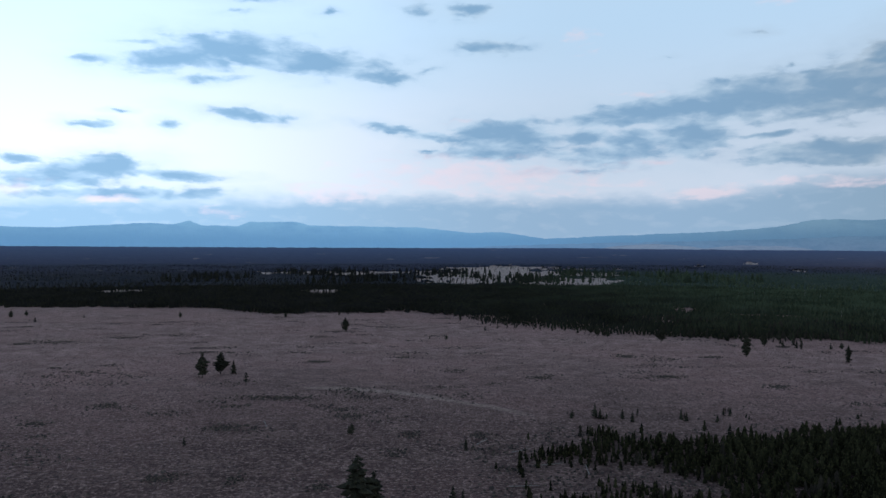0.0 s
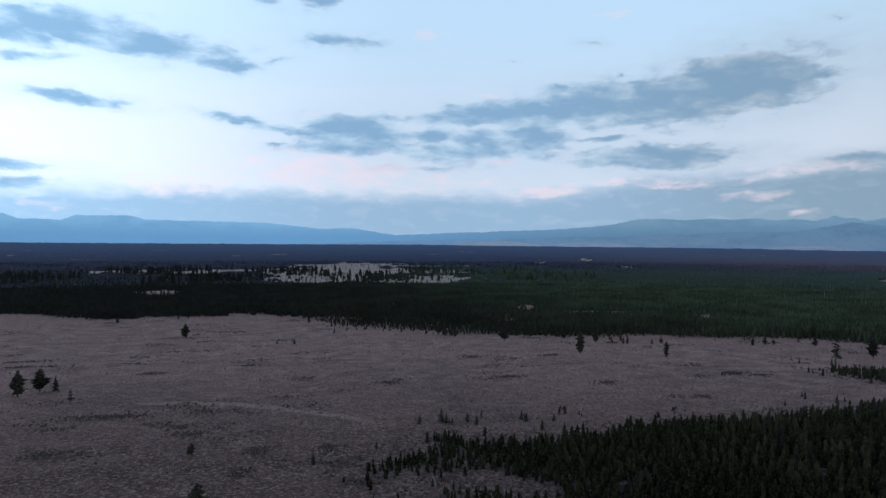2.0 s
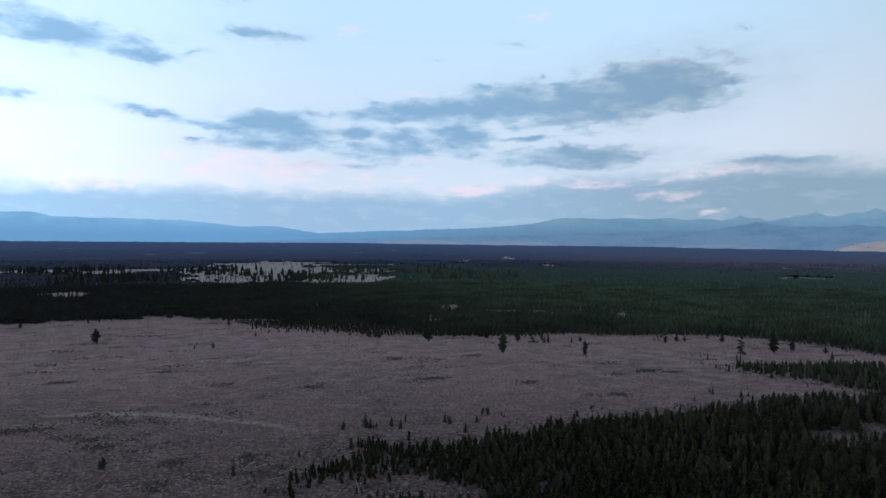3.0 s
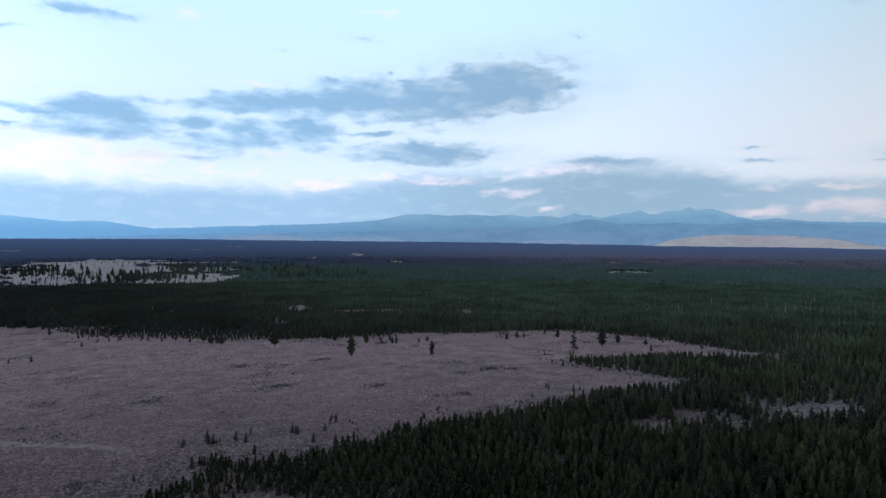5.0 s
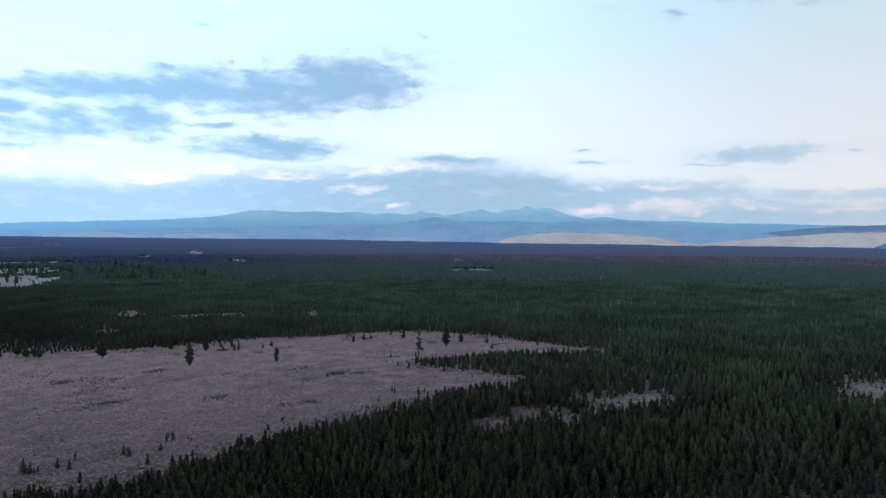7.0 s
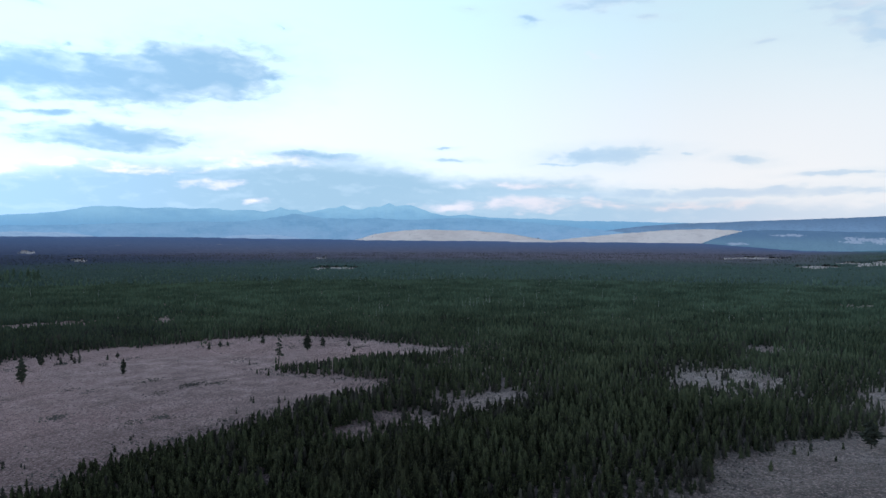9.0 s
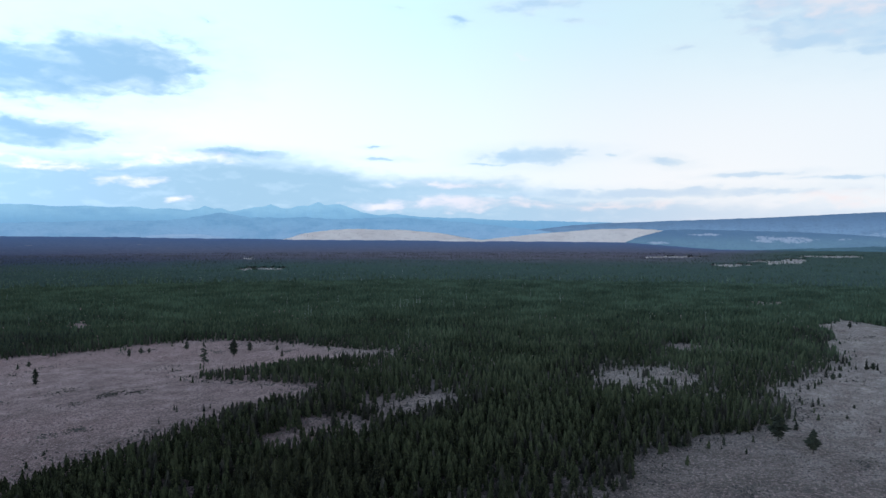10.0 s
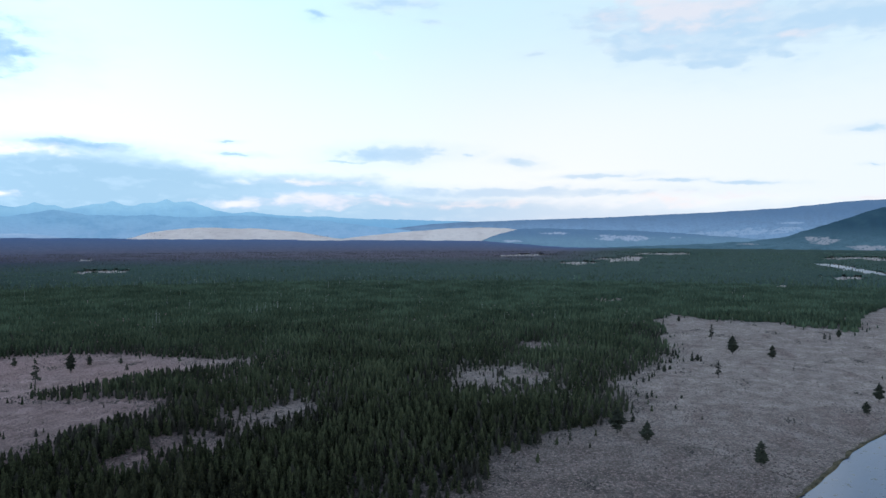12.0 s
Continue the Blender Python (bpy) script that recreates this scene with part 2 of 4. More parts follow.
above = W.ramp(EL, 24.0, 32.0, 1.0, 0.0)
sky = W.mix(d_cov, sky, d_col)
sky = W.mix(W.math("MULTIPLY", g_cov, above), sky, g_col)
sky = W.mix(W.math("MULTIPLY", p_cov, above), sky, p_col)
sky = W.mix(0.003, sky, nishita, "ADD")
W.add("ShaderNodeOutputWorld", {0: W.add("ShaderNodeBackground", {0: sky, 1: 1.0}).outputs[0]})

sun_data = bpy.data.lights.new("afterglow", "SUN")
sun_data.energy, sun_data.angle, sun_data.color = 0.12, radians(40), (1.0, 0.9, 0.82)
sun = new("afterglow", sun_data)
sun.matrix_world = look((0, 0, 200), (-100 * math.sin(radians(SUNSET)), -100 * math.cos(radians(SUNSET)), 200 - 35))


# ---- materials ----
def material(name):
    m = bpy.data.materials.new(name)
    m.use_nodes = True
    n = Nodes(m.node_tree)
    out = n.add("ShaderNodeOutputMaterial")
    return m, n, out


def finish(n, out, colour, rough=0.9, bump=None, strength=0.5, distance=0.1, spec=0.2, glow=None, glow_by=0.0):
    b = n.add("ShaderNodeBsdfPrincipled", {"Base Color": colour, "Roughness": rough, "Specular IOR Level": spec})
    if bump is not None:
        n.tree.links.new(n.add("ShaderNodeBump", {"Height": bump, "Strength": strength, "Distance": distance}).outputs[0], b.inputs["Normal"])
    if glow is not None:
        if isinstance(glow, bpy.types.NodeSocket):
            n.tree.links.new(glow, b.inputs["Emission Color"])
        else:
            b.inputs["Emission Color"].default_value = glow
        b.inputs["Emission Strength"].default_value = glow_by
    n.tree.links.new(b.outputs[0], out.inputs[0])


def meadow_material():
    m, n, out = material("sagebrush_meadow")
    p = n.add("ShaderNodeNewGeometry").outputs["Position"]
    big = n.noise(p, 0.012, 5).outputs["Fac"]
    mid = n.noise(p, 0.09, 6, 0.65).outputs["Fac"]
    fine = n.noise(p, 0.9, 5, 0.7).outputs["Fac"]
    c = n.mix(n.ramp(mid, 0.35, 0.68), (0.216, 0.140, 0.133, 1), (0.418, 0.276, 0.256, 1))
    c = n.mix(n.math("MULTIPLY", n.ramp(big, 0.42, 0.62), 0.6), c, (0.335, 0.200, 0.188, 1))
    xyz = n.add("ShaderNodeSeparateXYZ", {0: p})
    # greyer sage on the river flat
    grey = n.mix(n.ramp(mid, 0.35, 0.68), (0.215, 0.170, 0.153, 1), (0.400, 0.318, 0.287, 1))
    c = n.mix(n.ramp(n.math("MULTIPLY_ADD", xyz.outputs[0], -0.75, n.math("MULTIPLY_ADD", mid, 40.0, xyz.outputs[1])), 70.0, -70.0), c, grey)
    # an old dry channel of pale grass
    bend = n.math("MULTIPLY_ADD", n.math("POWER", n.math("ADD", xyz.outputs[0], 55.0), 2.0), -0.0064, 263.0)
    off = n.math("ABSOLUTE", n.math("SUBTRACT", n.math("MULTIPLY_ADD", mid, 7.0, xyz.outputs[1]), n.math("ADD", bend, 3.5)))
    strip = n.math("MULTIPLY", n.ramp(off, 4.5, 1.0), n.math("MULTIPLY", n.ramp(xyz.outputs[0], -60.0, -40.0), n.ramp(xyz.outputs[0], 34.0, 18.0)))
    c = n.mix(n.math("MULTIPLY", strip, 0.9), c, (0.56, 0.42, 0.36, 1))
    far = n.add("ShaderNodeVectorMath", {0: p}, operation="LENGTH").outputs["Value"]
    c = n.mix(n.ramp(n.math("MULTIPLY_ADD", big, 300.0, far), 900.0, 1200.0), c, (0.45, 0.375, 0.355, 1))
    # lens vignetting painted into the base colour: near flat darker, farther ground paler
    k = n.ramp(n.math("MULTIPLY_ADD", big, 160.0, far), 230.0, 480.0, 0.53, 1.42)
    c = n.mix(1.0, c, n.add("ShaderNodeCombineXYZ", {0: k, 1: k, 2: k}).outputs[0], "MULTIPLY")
    # long drifts of older, darker brush
    long = n.add("ShaderNodeVectorMath", {0: p, 1: (0.4, 1.0, 1.0)}, operation="MULTIPLY").outputs[0]
    drift = n.ramp(n.noise(long, 0.045, 5, 0.65).outputs["Fac"], 0.52, 0.68, 0.0, 0.5)
    c = n.mix(drift, c, (0.180, 0.116, 0.110, 1))
    # tussocks a few metres across
    tuft = n.noise(p, 0.32, 4, 0.6).outputs["Fac"]
    c = n.mix(n.ramp(tuft, 0.50, 0.66, 0.0, 0.35), c, (0.150, 0.100, 0.096, 1))
    c = n.mix(n.ramp(tuft, 0.46, 0.34, 0.0, 0.30), c, (0.50, 0.345, 0.31, 1))
    # single bushes: dark crowns with pale grass between them
    cell = n.add("ShaderNodeTexVoronoi", {"Vector": p, "Scale": 0.95, "Randomness": 1.0}, feature="F1")
    sizes = n.add("ShaderNodeSeparateXYZ", {0: cell.outputs["Color"]})
    reach = n.math("MULTIPLY_ADD", sizes.outputs[0], 0.42, 0.08)
    bush = n.ramp(n.math("SUBTRACT", reach, n.math("MULTIPLY_ADD", fine, 0.5, n.math("ADD", cell.outputs["Distance"], -0.25))), -0.06, 0.10)
    thick = n.math("MULTIPLY", n.ramp(mid, 0.40, 0.60, 0.45, 1.0), n.ramp(big, 0.35, 0.6, 0.6, 1.0))
    tone = n.mix(sizes.outputs[1], (0.052, 0.040, 0.040, 1), (0.150, 0.112, 0.106, 1))
    c = n.mix(n.math("MULTIPLY", n.ramp(fine, 0.52, 0.36), 0.75), c, (0.52, 0.36, 0.33, 1))
    c = n.mix(n.math("MULTIPLY", bush, thick), c, tone)
    grain = n.noise(p, 2.6, 3, 0.65).outputs["Fac"]
    c = n.mix(1.0, c, n.add("ShaderNodeCombineXYZ", {k: n.ramp(grain, 0.32, 0.68, 0.62, 1.34) for k in range(3)}).outputs[0], "MULTIPLY")
    bump_h = n.math("MULTIPLY_ADD", bush, 0.7, n.math("MULTIPLY_ADD", tuft, 1.4, n.math("MULTIPLY", fine, 0.6)))
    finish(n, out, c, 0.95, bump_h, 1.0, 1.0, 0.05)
    return m


def needle_material(name, lo, hi, by_object, far_lo=None, far_hi=None):
    m, n, out = material(name)
    if by_object:
        r = n.add("ShaderNodeObjectInfo").outputs["Random"]
    else:
        r = n.add("ShaderNodeAttribute", attribute_name="tint").outputs["Fac"]
        faded = n.math("GREATER_THAN", r, 1.6)
        r = n.math("MULTIPLY_ADD", faded, -2.0, r)
    p = n.add("ShaderNodeNewGeometry").outputs["Position"]
    stand = n.noise(p, 0.012, 5, 0.6).outputs["Fac"]
    fleck = n.noise(p, 1.6, 3, 0.7).outputs["Fac"]
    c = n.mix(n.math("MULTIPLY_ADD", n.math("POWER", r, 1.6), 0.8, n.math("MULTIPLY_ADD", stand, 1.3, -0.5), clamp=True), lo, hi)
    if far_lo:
        # distance haze painted into the colour: bluer, paler farther out; darkened north-west
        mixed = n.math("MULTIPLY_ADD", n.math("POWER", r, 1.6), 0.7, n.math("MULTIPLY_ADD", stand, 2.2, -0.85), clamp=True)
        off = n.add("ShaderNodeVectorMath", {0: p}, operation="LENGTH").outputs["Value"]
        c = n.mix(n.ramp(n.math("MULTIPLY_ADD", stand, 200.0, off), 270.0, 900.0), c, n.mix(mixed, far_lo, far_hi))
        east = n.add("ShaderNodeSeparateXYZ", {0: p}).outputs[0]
        tone_mix = n.math("MULTIPLY", n.ramp(n.math("MULTIPLY_ADD", stand, 500.0, east), 650.0, 150.0, 0.0, 0.92), n.ramp(off, 380.0, 480.0))
        c = n.mix(tone_mix, c, (0.026, 0.026, 0.036, 1))
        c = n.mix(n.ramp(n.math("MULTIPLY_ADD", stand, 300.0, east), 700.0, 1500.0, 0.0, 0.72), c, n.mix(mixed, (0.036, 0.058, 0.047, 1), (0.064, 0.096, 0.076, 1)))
        # western needles darkened in the colour to follow the lower exposure there
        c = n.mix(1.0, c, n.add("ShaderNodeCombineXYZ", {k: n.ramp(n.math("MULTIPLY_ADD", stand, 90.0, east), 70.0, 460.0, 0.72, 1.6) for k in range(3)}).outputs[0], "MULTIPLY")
        # dead grey-brown stands on the far plain, navy haze painted over the western ones
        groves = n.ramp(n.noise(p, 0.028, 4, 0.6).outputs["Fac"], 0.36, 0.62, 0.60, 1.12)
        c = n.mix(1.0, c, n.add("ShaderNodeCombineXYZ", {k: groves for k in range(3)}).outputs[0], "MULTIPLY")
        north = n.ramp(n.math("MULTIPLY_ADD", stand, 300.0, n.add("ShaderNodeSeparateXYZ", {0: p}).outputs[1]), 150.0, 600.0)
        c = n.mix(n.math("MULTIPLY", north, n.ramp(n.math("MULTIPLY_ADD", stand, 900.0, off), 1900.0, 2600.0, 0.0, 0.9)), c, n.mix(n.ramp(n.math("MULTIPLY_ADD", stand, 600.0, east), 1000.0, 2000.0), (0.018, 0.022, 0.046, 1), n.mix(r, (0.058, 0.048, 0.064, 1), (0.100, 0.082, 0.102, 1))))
    c = n.mix(n.math("MULTIPLY", n.ramp(fleck, 0.48, 0.66), 0.75), c, (hi[0] * 1.5, hi[1] * 1.45, hi[2] * 1.2, 1))
    if far_lo:
        # some saplings are thin and grey
        c = n.mix(n.math("MULTIPLY", faded, 0.8), c, n.mix(r, (0.032, 0.027, 0.024, 1), (0.074, 0.063, 0.055, 1)))
    finish(n, out, c, 0.85, fleck, 0.6, 0.25, 0.1)
    return m


def bark_material(name, lo, hi):
    m, n, out = material(name)
    p = n.add("ShaderNodeTexCoord").outputs["Object"]
    p = n.add("ShaderNodeVectorMath", {0: p, 1: (6, 6, 1)}, operation="MULTIPLY").outputs[0]
    f = n.noise(p, 2.0, 5, 0.65).outputs["Fac"]
    finish(n, out, n.mix(n.ramp(f, 0.35, 0.65), lo, hi), 0.9, f, 0.6, 0.03)
    return m


def canopy_material():
    m, n, out = material("far_canopy")
    p = n.add("ShaderNodeNewGeometry").outputs["Position"]
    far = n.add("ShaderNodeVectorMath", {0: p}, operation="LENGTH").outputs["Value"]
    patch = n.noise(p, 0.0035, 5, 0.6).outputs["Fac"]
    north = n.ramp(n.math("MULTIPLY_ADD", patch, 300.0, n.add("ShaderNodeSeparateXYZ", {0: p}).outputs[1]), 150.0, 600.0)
    tone_mix = n.math("MULTIPLY", north, n.ramp(n.math("ADD", far, n.math("MULTIPLY", patch, 900.0)), 1900.0, 2600.0))
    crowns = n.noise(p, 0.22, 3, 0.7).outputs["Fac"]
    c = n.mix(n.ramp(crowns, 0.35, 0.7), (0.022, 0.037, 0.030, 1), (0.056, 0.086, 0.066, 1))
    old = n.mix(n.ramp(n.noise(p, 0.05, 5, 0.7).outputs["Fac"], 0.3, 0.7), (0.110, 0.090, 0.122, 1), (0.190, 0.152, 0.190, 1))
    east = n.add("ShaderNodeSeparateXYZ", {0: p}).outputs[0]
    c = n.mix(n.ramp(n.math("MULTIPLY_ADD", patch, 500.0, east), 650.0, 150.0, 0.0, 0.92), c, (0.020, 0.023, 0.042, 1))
    # haze painted in: paler in the east, navy north-west, bluest at the rim
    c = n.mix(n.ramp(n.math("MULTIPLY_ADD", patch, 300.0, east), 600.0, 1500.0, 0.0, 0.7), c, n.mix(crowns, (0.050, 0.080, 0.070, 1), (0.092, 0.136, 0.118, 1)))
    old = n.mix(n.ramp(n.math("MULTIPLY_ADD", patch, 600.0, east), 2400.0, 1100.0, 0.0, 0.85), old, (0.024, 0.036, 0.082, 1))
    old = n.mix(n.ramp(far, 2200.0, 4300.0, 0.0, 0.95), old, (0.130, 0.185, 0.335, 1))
    # scattered pale openings
    old = n.mix(n.ramp(n.noise(p, 0.010, 5, 0.6).outputs["Fac"], 0.66, 0.70, 0.0, 0.7), old, (0.34, 0.29, 0.30, 1))
    finish(n, out, n.mix(tone_mix, c, old), 0.95, crowns, 0.6, 1.5, 0.05)
    return m


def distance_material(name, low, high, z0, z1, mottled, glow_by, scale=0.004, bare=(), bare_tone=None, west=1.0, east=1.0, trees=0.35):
    """Hills too far off to shift: dull slopes, kilometres of blue evening air painted as glow."""
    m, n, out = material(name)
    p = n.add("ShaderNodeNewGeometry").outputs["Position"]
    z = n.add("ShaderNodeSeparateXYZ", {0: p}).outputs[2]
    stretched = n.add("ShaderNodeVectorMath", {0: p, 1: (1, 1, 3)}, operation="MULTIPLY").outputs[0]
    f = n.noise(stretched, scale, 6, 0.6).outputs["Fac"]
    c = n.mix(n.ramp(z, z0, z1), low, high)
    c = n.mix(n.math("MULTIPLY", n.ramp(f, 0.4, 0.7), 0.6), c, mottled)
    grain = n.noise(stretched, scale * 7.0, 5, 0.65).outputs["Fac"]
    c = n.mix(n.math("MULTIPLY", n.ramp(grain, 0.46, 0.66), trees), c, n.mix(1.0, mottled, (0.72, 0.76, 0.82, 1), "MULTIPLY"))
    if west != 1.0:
        # north-western slopes painted brighter and bluer to offset the lower exposure there
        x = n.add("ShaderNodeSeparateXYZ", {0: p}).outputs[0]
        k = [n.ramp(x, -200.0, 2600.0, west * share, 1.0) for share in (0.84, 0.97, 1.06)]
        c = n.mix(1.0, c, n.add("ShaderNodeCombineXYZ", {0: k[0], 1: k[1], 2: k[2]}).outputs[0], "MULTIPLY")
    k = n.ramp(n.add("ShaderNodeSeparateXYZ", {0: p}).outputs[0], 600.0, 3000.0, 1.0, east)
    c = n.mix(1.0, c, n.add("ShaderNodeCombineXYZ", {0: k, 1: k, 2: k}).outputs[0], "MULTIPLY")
    # patches, treeless and of painted haze: bearing, height, half-width in degrees, half-height in metres
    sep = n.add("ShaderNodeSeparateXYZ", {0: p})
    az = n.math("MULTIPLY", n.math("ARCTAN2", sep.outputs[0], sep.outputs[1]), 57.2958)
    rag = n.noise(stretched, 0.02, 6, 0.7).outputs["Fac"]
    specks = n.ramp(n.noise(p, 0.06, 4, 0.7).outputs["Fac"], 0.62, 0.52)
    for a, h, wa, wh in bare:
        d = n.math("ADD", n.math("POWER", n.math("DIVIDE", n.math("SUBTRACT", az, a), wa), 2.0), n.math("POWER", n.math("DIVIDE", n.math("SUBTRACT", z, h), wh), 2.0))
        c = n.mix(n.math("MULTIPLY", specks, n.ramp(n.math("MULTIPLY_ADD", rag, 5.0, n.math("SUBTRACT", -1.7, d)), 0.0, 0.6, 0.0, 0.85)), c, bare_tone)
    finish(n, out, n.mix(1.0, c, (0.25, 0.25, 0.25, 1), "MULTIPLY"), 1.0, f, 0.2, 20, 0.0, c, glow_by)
    return m


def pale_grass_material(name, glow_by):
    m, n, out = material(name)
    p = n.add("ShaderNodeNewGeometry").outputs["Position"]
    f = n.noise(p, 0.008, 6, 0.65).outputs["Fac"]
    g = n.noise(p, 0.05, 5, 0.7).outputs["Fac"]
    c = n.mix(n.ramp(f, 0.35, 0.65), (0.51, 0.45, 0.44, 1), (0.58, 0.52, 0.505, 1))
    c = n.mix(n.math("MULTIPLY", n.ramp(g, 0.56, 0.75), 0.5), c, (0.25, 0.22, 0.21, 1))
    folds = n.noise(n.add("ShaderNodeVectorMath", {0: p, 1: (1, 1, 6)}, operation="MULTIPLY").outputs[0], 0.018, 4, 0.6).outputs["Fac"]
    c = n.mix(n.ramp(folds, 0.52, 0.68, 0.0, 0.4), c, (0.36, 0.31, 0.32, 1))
    # added emission stands in for haze and sunset light on the far hills
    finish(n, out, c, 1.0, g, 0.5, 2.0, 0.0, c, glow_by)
    return m


def water_material(name, relief, rough=0.16):
    m, n, out = material(name)
    p = n.add("ShaderNodeNewGeometry").outputs["Position"]
    ripple = n.noise(p, 0.8, 4, 0.6).outputs["Fac"]
    weed = n.noise(p, 0.5, 3, 0.6).outputs["Fac"]
    c = n.mix(n.ramp(weed, 0.62, 0.68), (0.105, 0.135, 0.235, 1), (0.02, 0.022, 0.022, 1))
    finish(n, out, c, rough, ripple, 0.5, relief, 0.22)
    return m


def bank_material():
    m, n, out = material("river_bank_turf")
    p = n.add("ShaderNodeNewGeometry").outputs["Position"]
    f = n.noise(p, 0.5, 5, 0.7).outputs["Fac"]
    finish(n, out, n.mix(n.ramp(f, 0.35, 0.65), (0.050, 0.042, 0.026, 1), (0.165, 0.125, 0.075, 1)), 0.95, f, 0.8, 0.4)
    return m


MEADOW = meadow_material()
PINE = needle_material("pine_needles", (0.018, 0.019, 0.016, 1), (0.060, 0.061, 0.044, 1), True)
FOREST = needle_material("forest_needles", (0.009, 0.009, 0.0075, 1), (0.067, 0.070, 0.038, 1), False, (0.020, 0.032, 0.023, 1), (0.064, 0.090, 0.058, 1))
YOUNG = needle_material("young_pine_needles", (0.008, 0.008, 0.0065, 1), (0.056, 0.055, 0.031, 1), True)
BARK = bark_material("pine_bark", (0.06, 0.05, 0.045, 1), (0.13, 0.11, 0.10, 1))
DEAD = bark_material("weathered_wood", (0.30, 0.29, 0.28, 1), (0.48, 0.46, 0.44, 1))
SAGE = needle_material("sagebrush_leaves", (0.046, 0.040, 0.039, 1), (0.185, 0.155, 0.147, 1), False)
CANOPY = canopy_material()
WATER, STILL, TURF = water_material("river_water", 0.06), water_material("still_far_water", 0.02, 0.28), bank_material()
PALE = pale_grass_material("pale_hill_grass", 0.30)


# ---- the lie of the land ----
def smooth(a, b, v):
    u = np.clip((v - a) / (b - a), 0, 1)
    return u * u * (3 - 2 * u)


def eye_level(az):
    return np.interp(az, [-33, 0, 30, 60, 100], [53, 57, 65, 72, 77])


def bearing(x, y):
    return np.degrees(np.arctan2(x, y)), np.hypot(x, y)


WAVES = [(random.uniform(-1, 1), random.uniform(-1, 1), random.uniform(0, 6.28)) for _ in range(12)]


def ripples(x, y, size):
    """Smooth uneven waves between about -1 and 1."""
    total = 0.0
    for k, (a, b, c) in enumerate(WAVES):
        f = 6.28 / size * (0.5 + 0.14 * k)
        total = total + np.sin((a * x + b * y) * f / math.hypot(a, b) + c + k)
    return total / 4.0


def land(x, y):
    """Height of the ground: a flat valley that rises a little towards its far side."""
    az, r = bearing(x, y)
    rim = eye_level(az) + 4300 * np.tan(np.radians(np.interp(az, [-33, 10, 35, 48, 60, 76, 83, 110], [0.3, 0.2, -0.11, -0.37, -0.5, -0.68, -1.2, -1.25])))
    return rim * smooth(2500, 4300, r) + 0.35 * ripples(x, y, 90.0) * smooth(60, 200, r)


GAPS = []


def gap(x, y, wide, along, reach=0.0, facing=None):
    """An opening in the forest, its long axis along the line from the flight's start; reach: how far it runs on towards there."""
    az, r = bearing(x, y)
    reach *= 0.66 if r < 700 else 0.8
    k = (r - reach / 2) / r
    GAPS.append((x * k, y * k, wide, along + reach / 2, math.radians(az if facing is None else facing)))


gap(341, 519, 9, 8, 40), gap(168, 519, 8, 6, 45), gap(257, 575, 26, 6, 50), gap(215, 607, 16, 5, 50), gap(279, 559, 20, 6, 45)
gap(223, 638, 12, 6, 50), gap(465, 73, 11, 9, 38), gap(801, 44, 14, 10, 50), gap(-162, 925, 30, 20, 90), gap(1115, 1045, 34, 24, 120)
gap(1080, 1075, 16, 20, 110), gap(1560, 1547, 20, 30, 180), gap(1050, 2038, 22, 30, 220), gap(948, 2552, 22, 30, 200)
gap(1227, 2741, 24, 30, 200), gap(1990, 110, 60, 70, 200), gap(2100, 70, 40, 90, 170), gap(1755, 180, 45, 30, 160), gap(2290, 430, 90, 50, 200)
gap(2560, -20, 110, 70, 200), gap(1282, -307, 28, 18, 80), gap(1059, -175, 10, 8, 60), gap(2240, -570, 90, 80, 220), gap(1018, 1947, 22, 30, 200)
gap(-270, 1720, 210, 110, 160), gap(110, 1720, 190, 330, 130), gap(190, 2250, 190, 330, 100), gap(230, 1260, 105, 130, 70), gap(330, 1620, 110, 150, 80), gap(430, 2150, 170, 60, 150)
gap(50, 1290, 110, 90, 90), gap(182, 160, 12, 10, 10), gap(206, 155, 14, 11, 10), gap(240, 150, 15, 10, 10), gap(262, 144, 10, 9, 10), gap(347, 68, 25, 30, 0), gap(27, 155, 9, 12), gap(44, 158, 11, 8), gap(55, 149, 8, 7), gap(1590, -374, 26, 235, 0, 90), gap(-420, 900, 40, 25, 70)


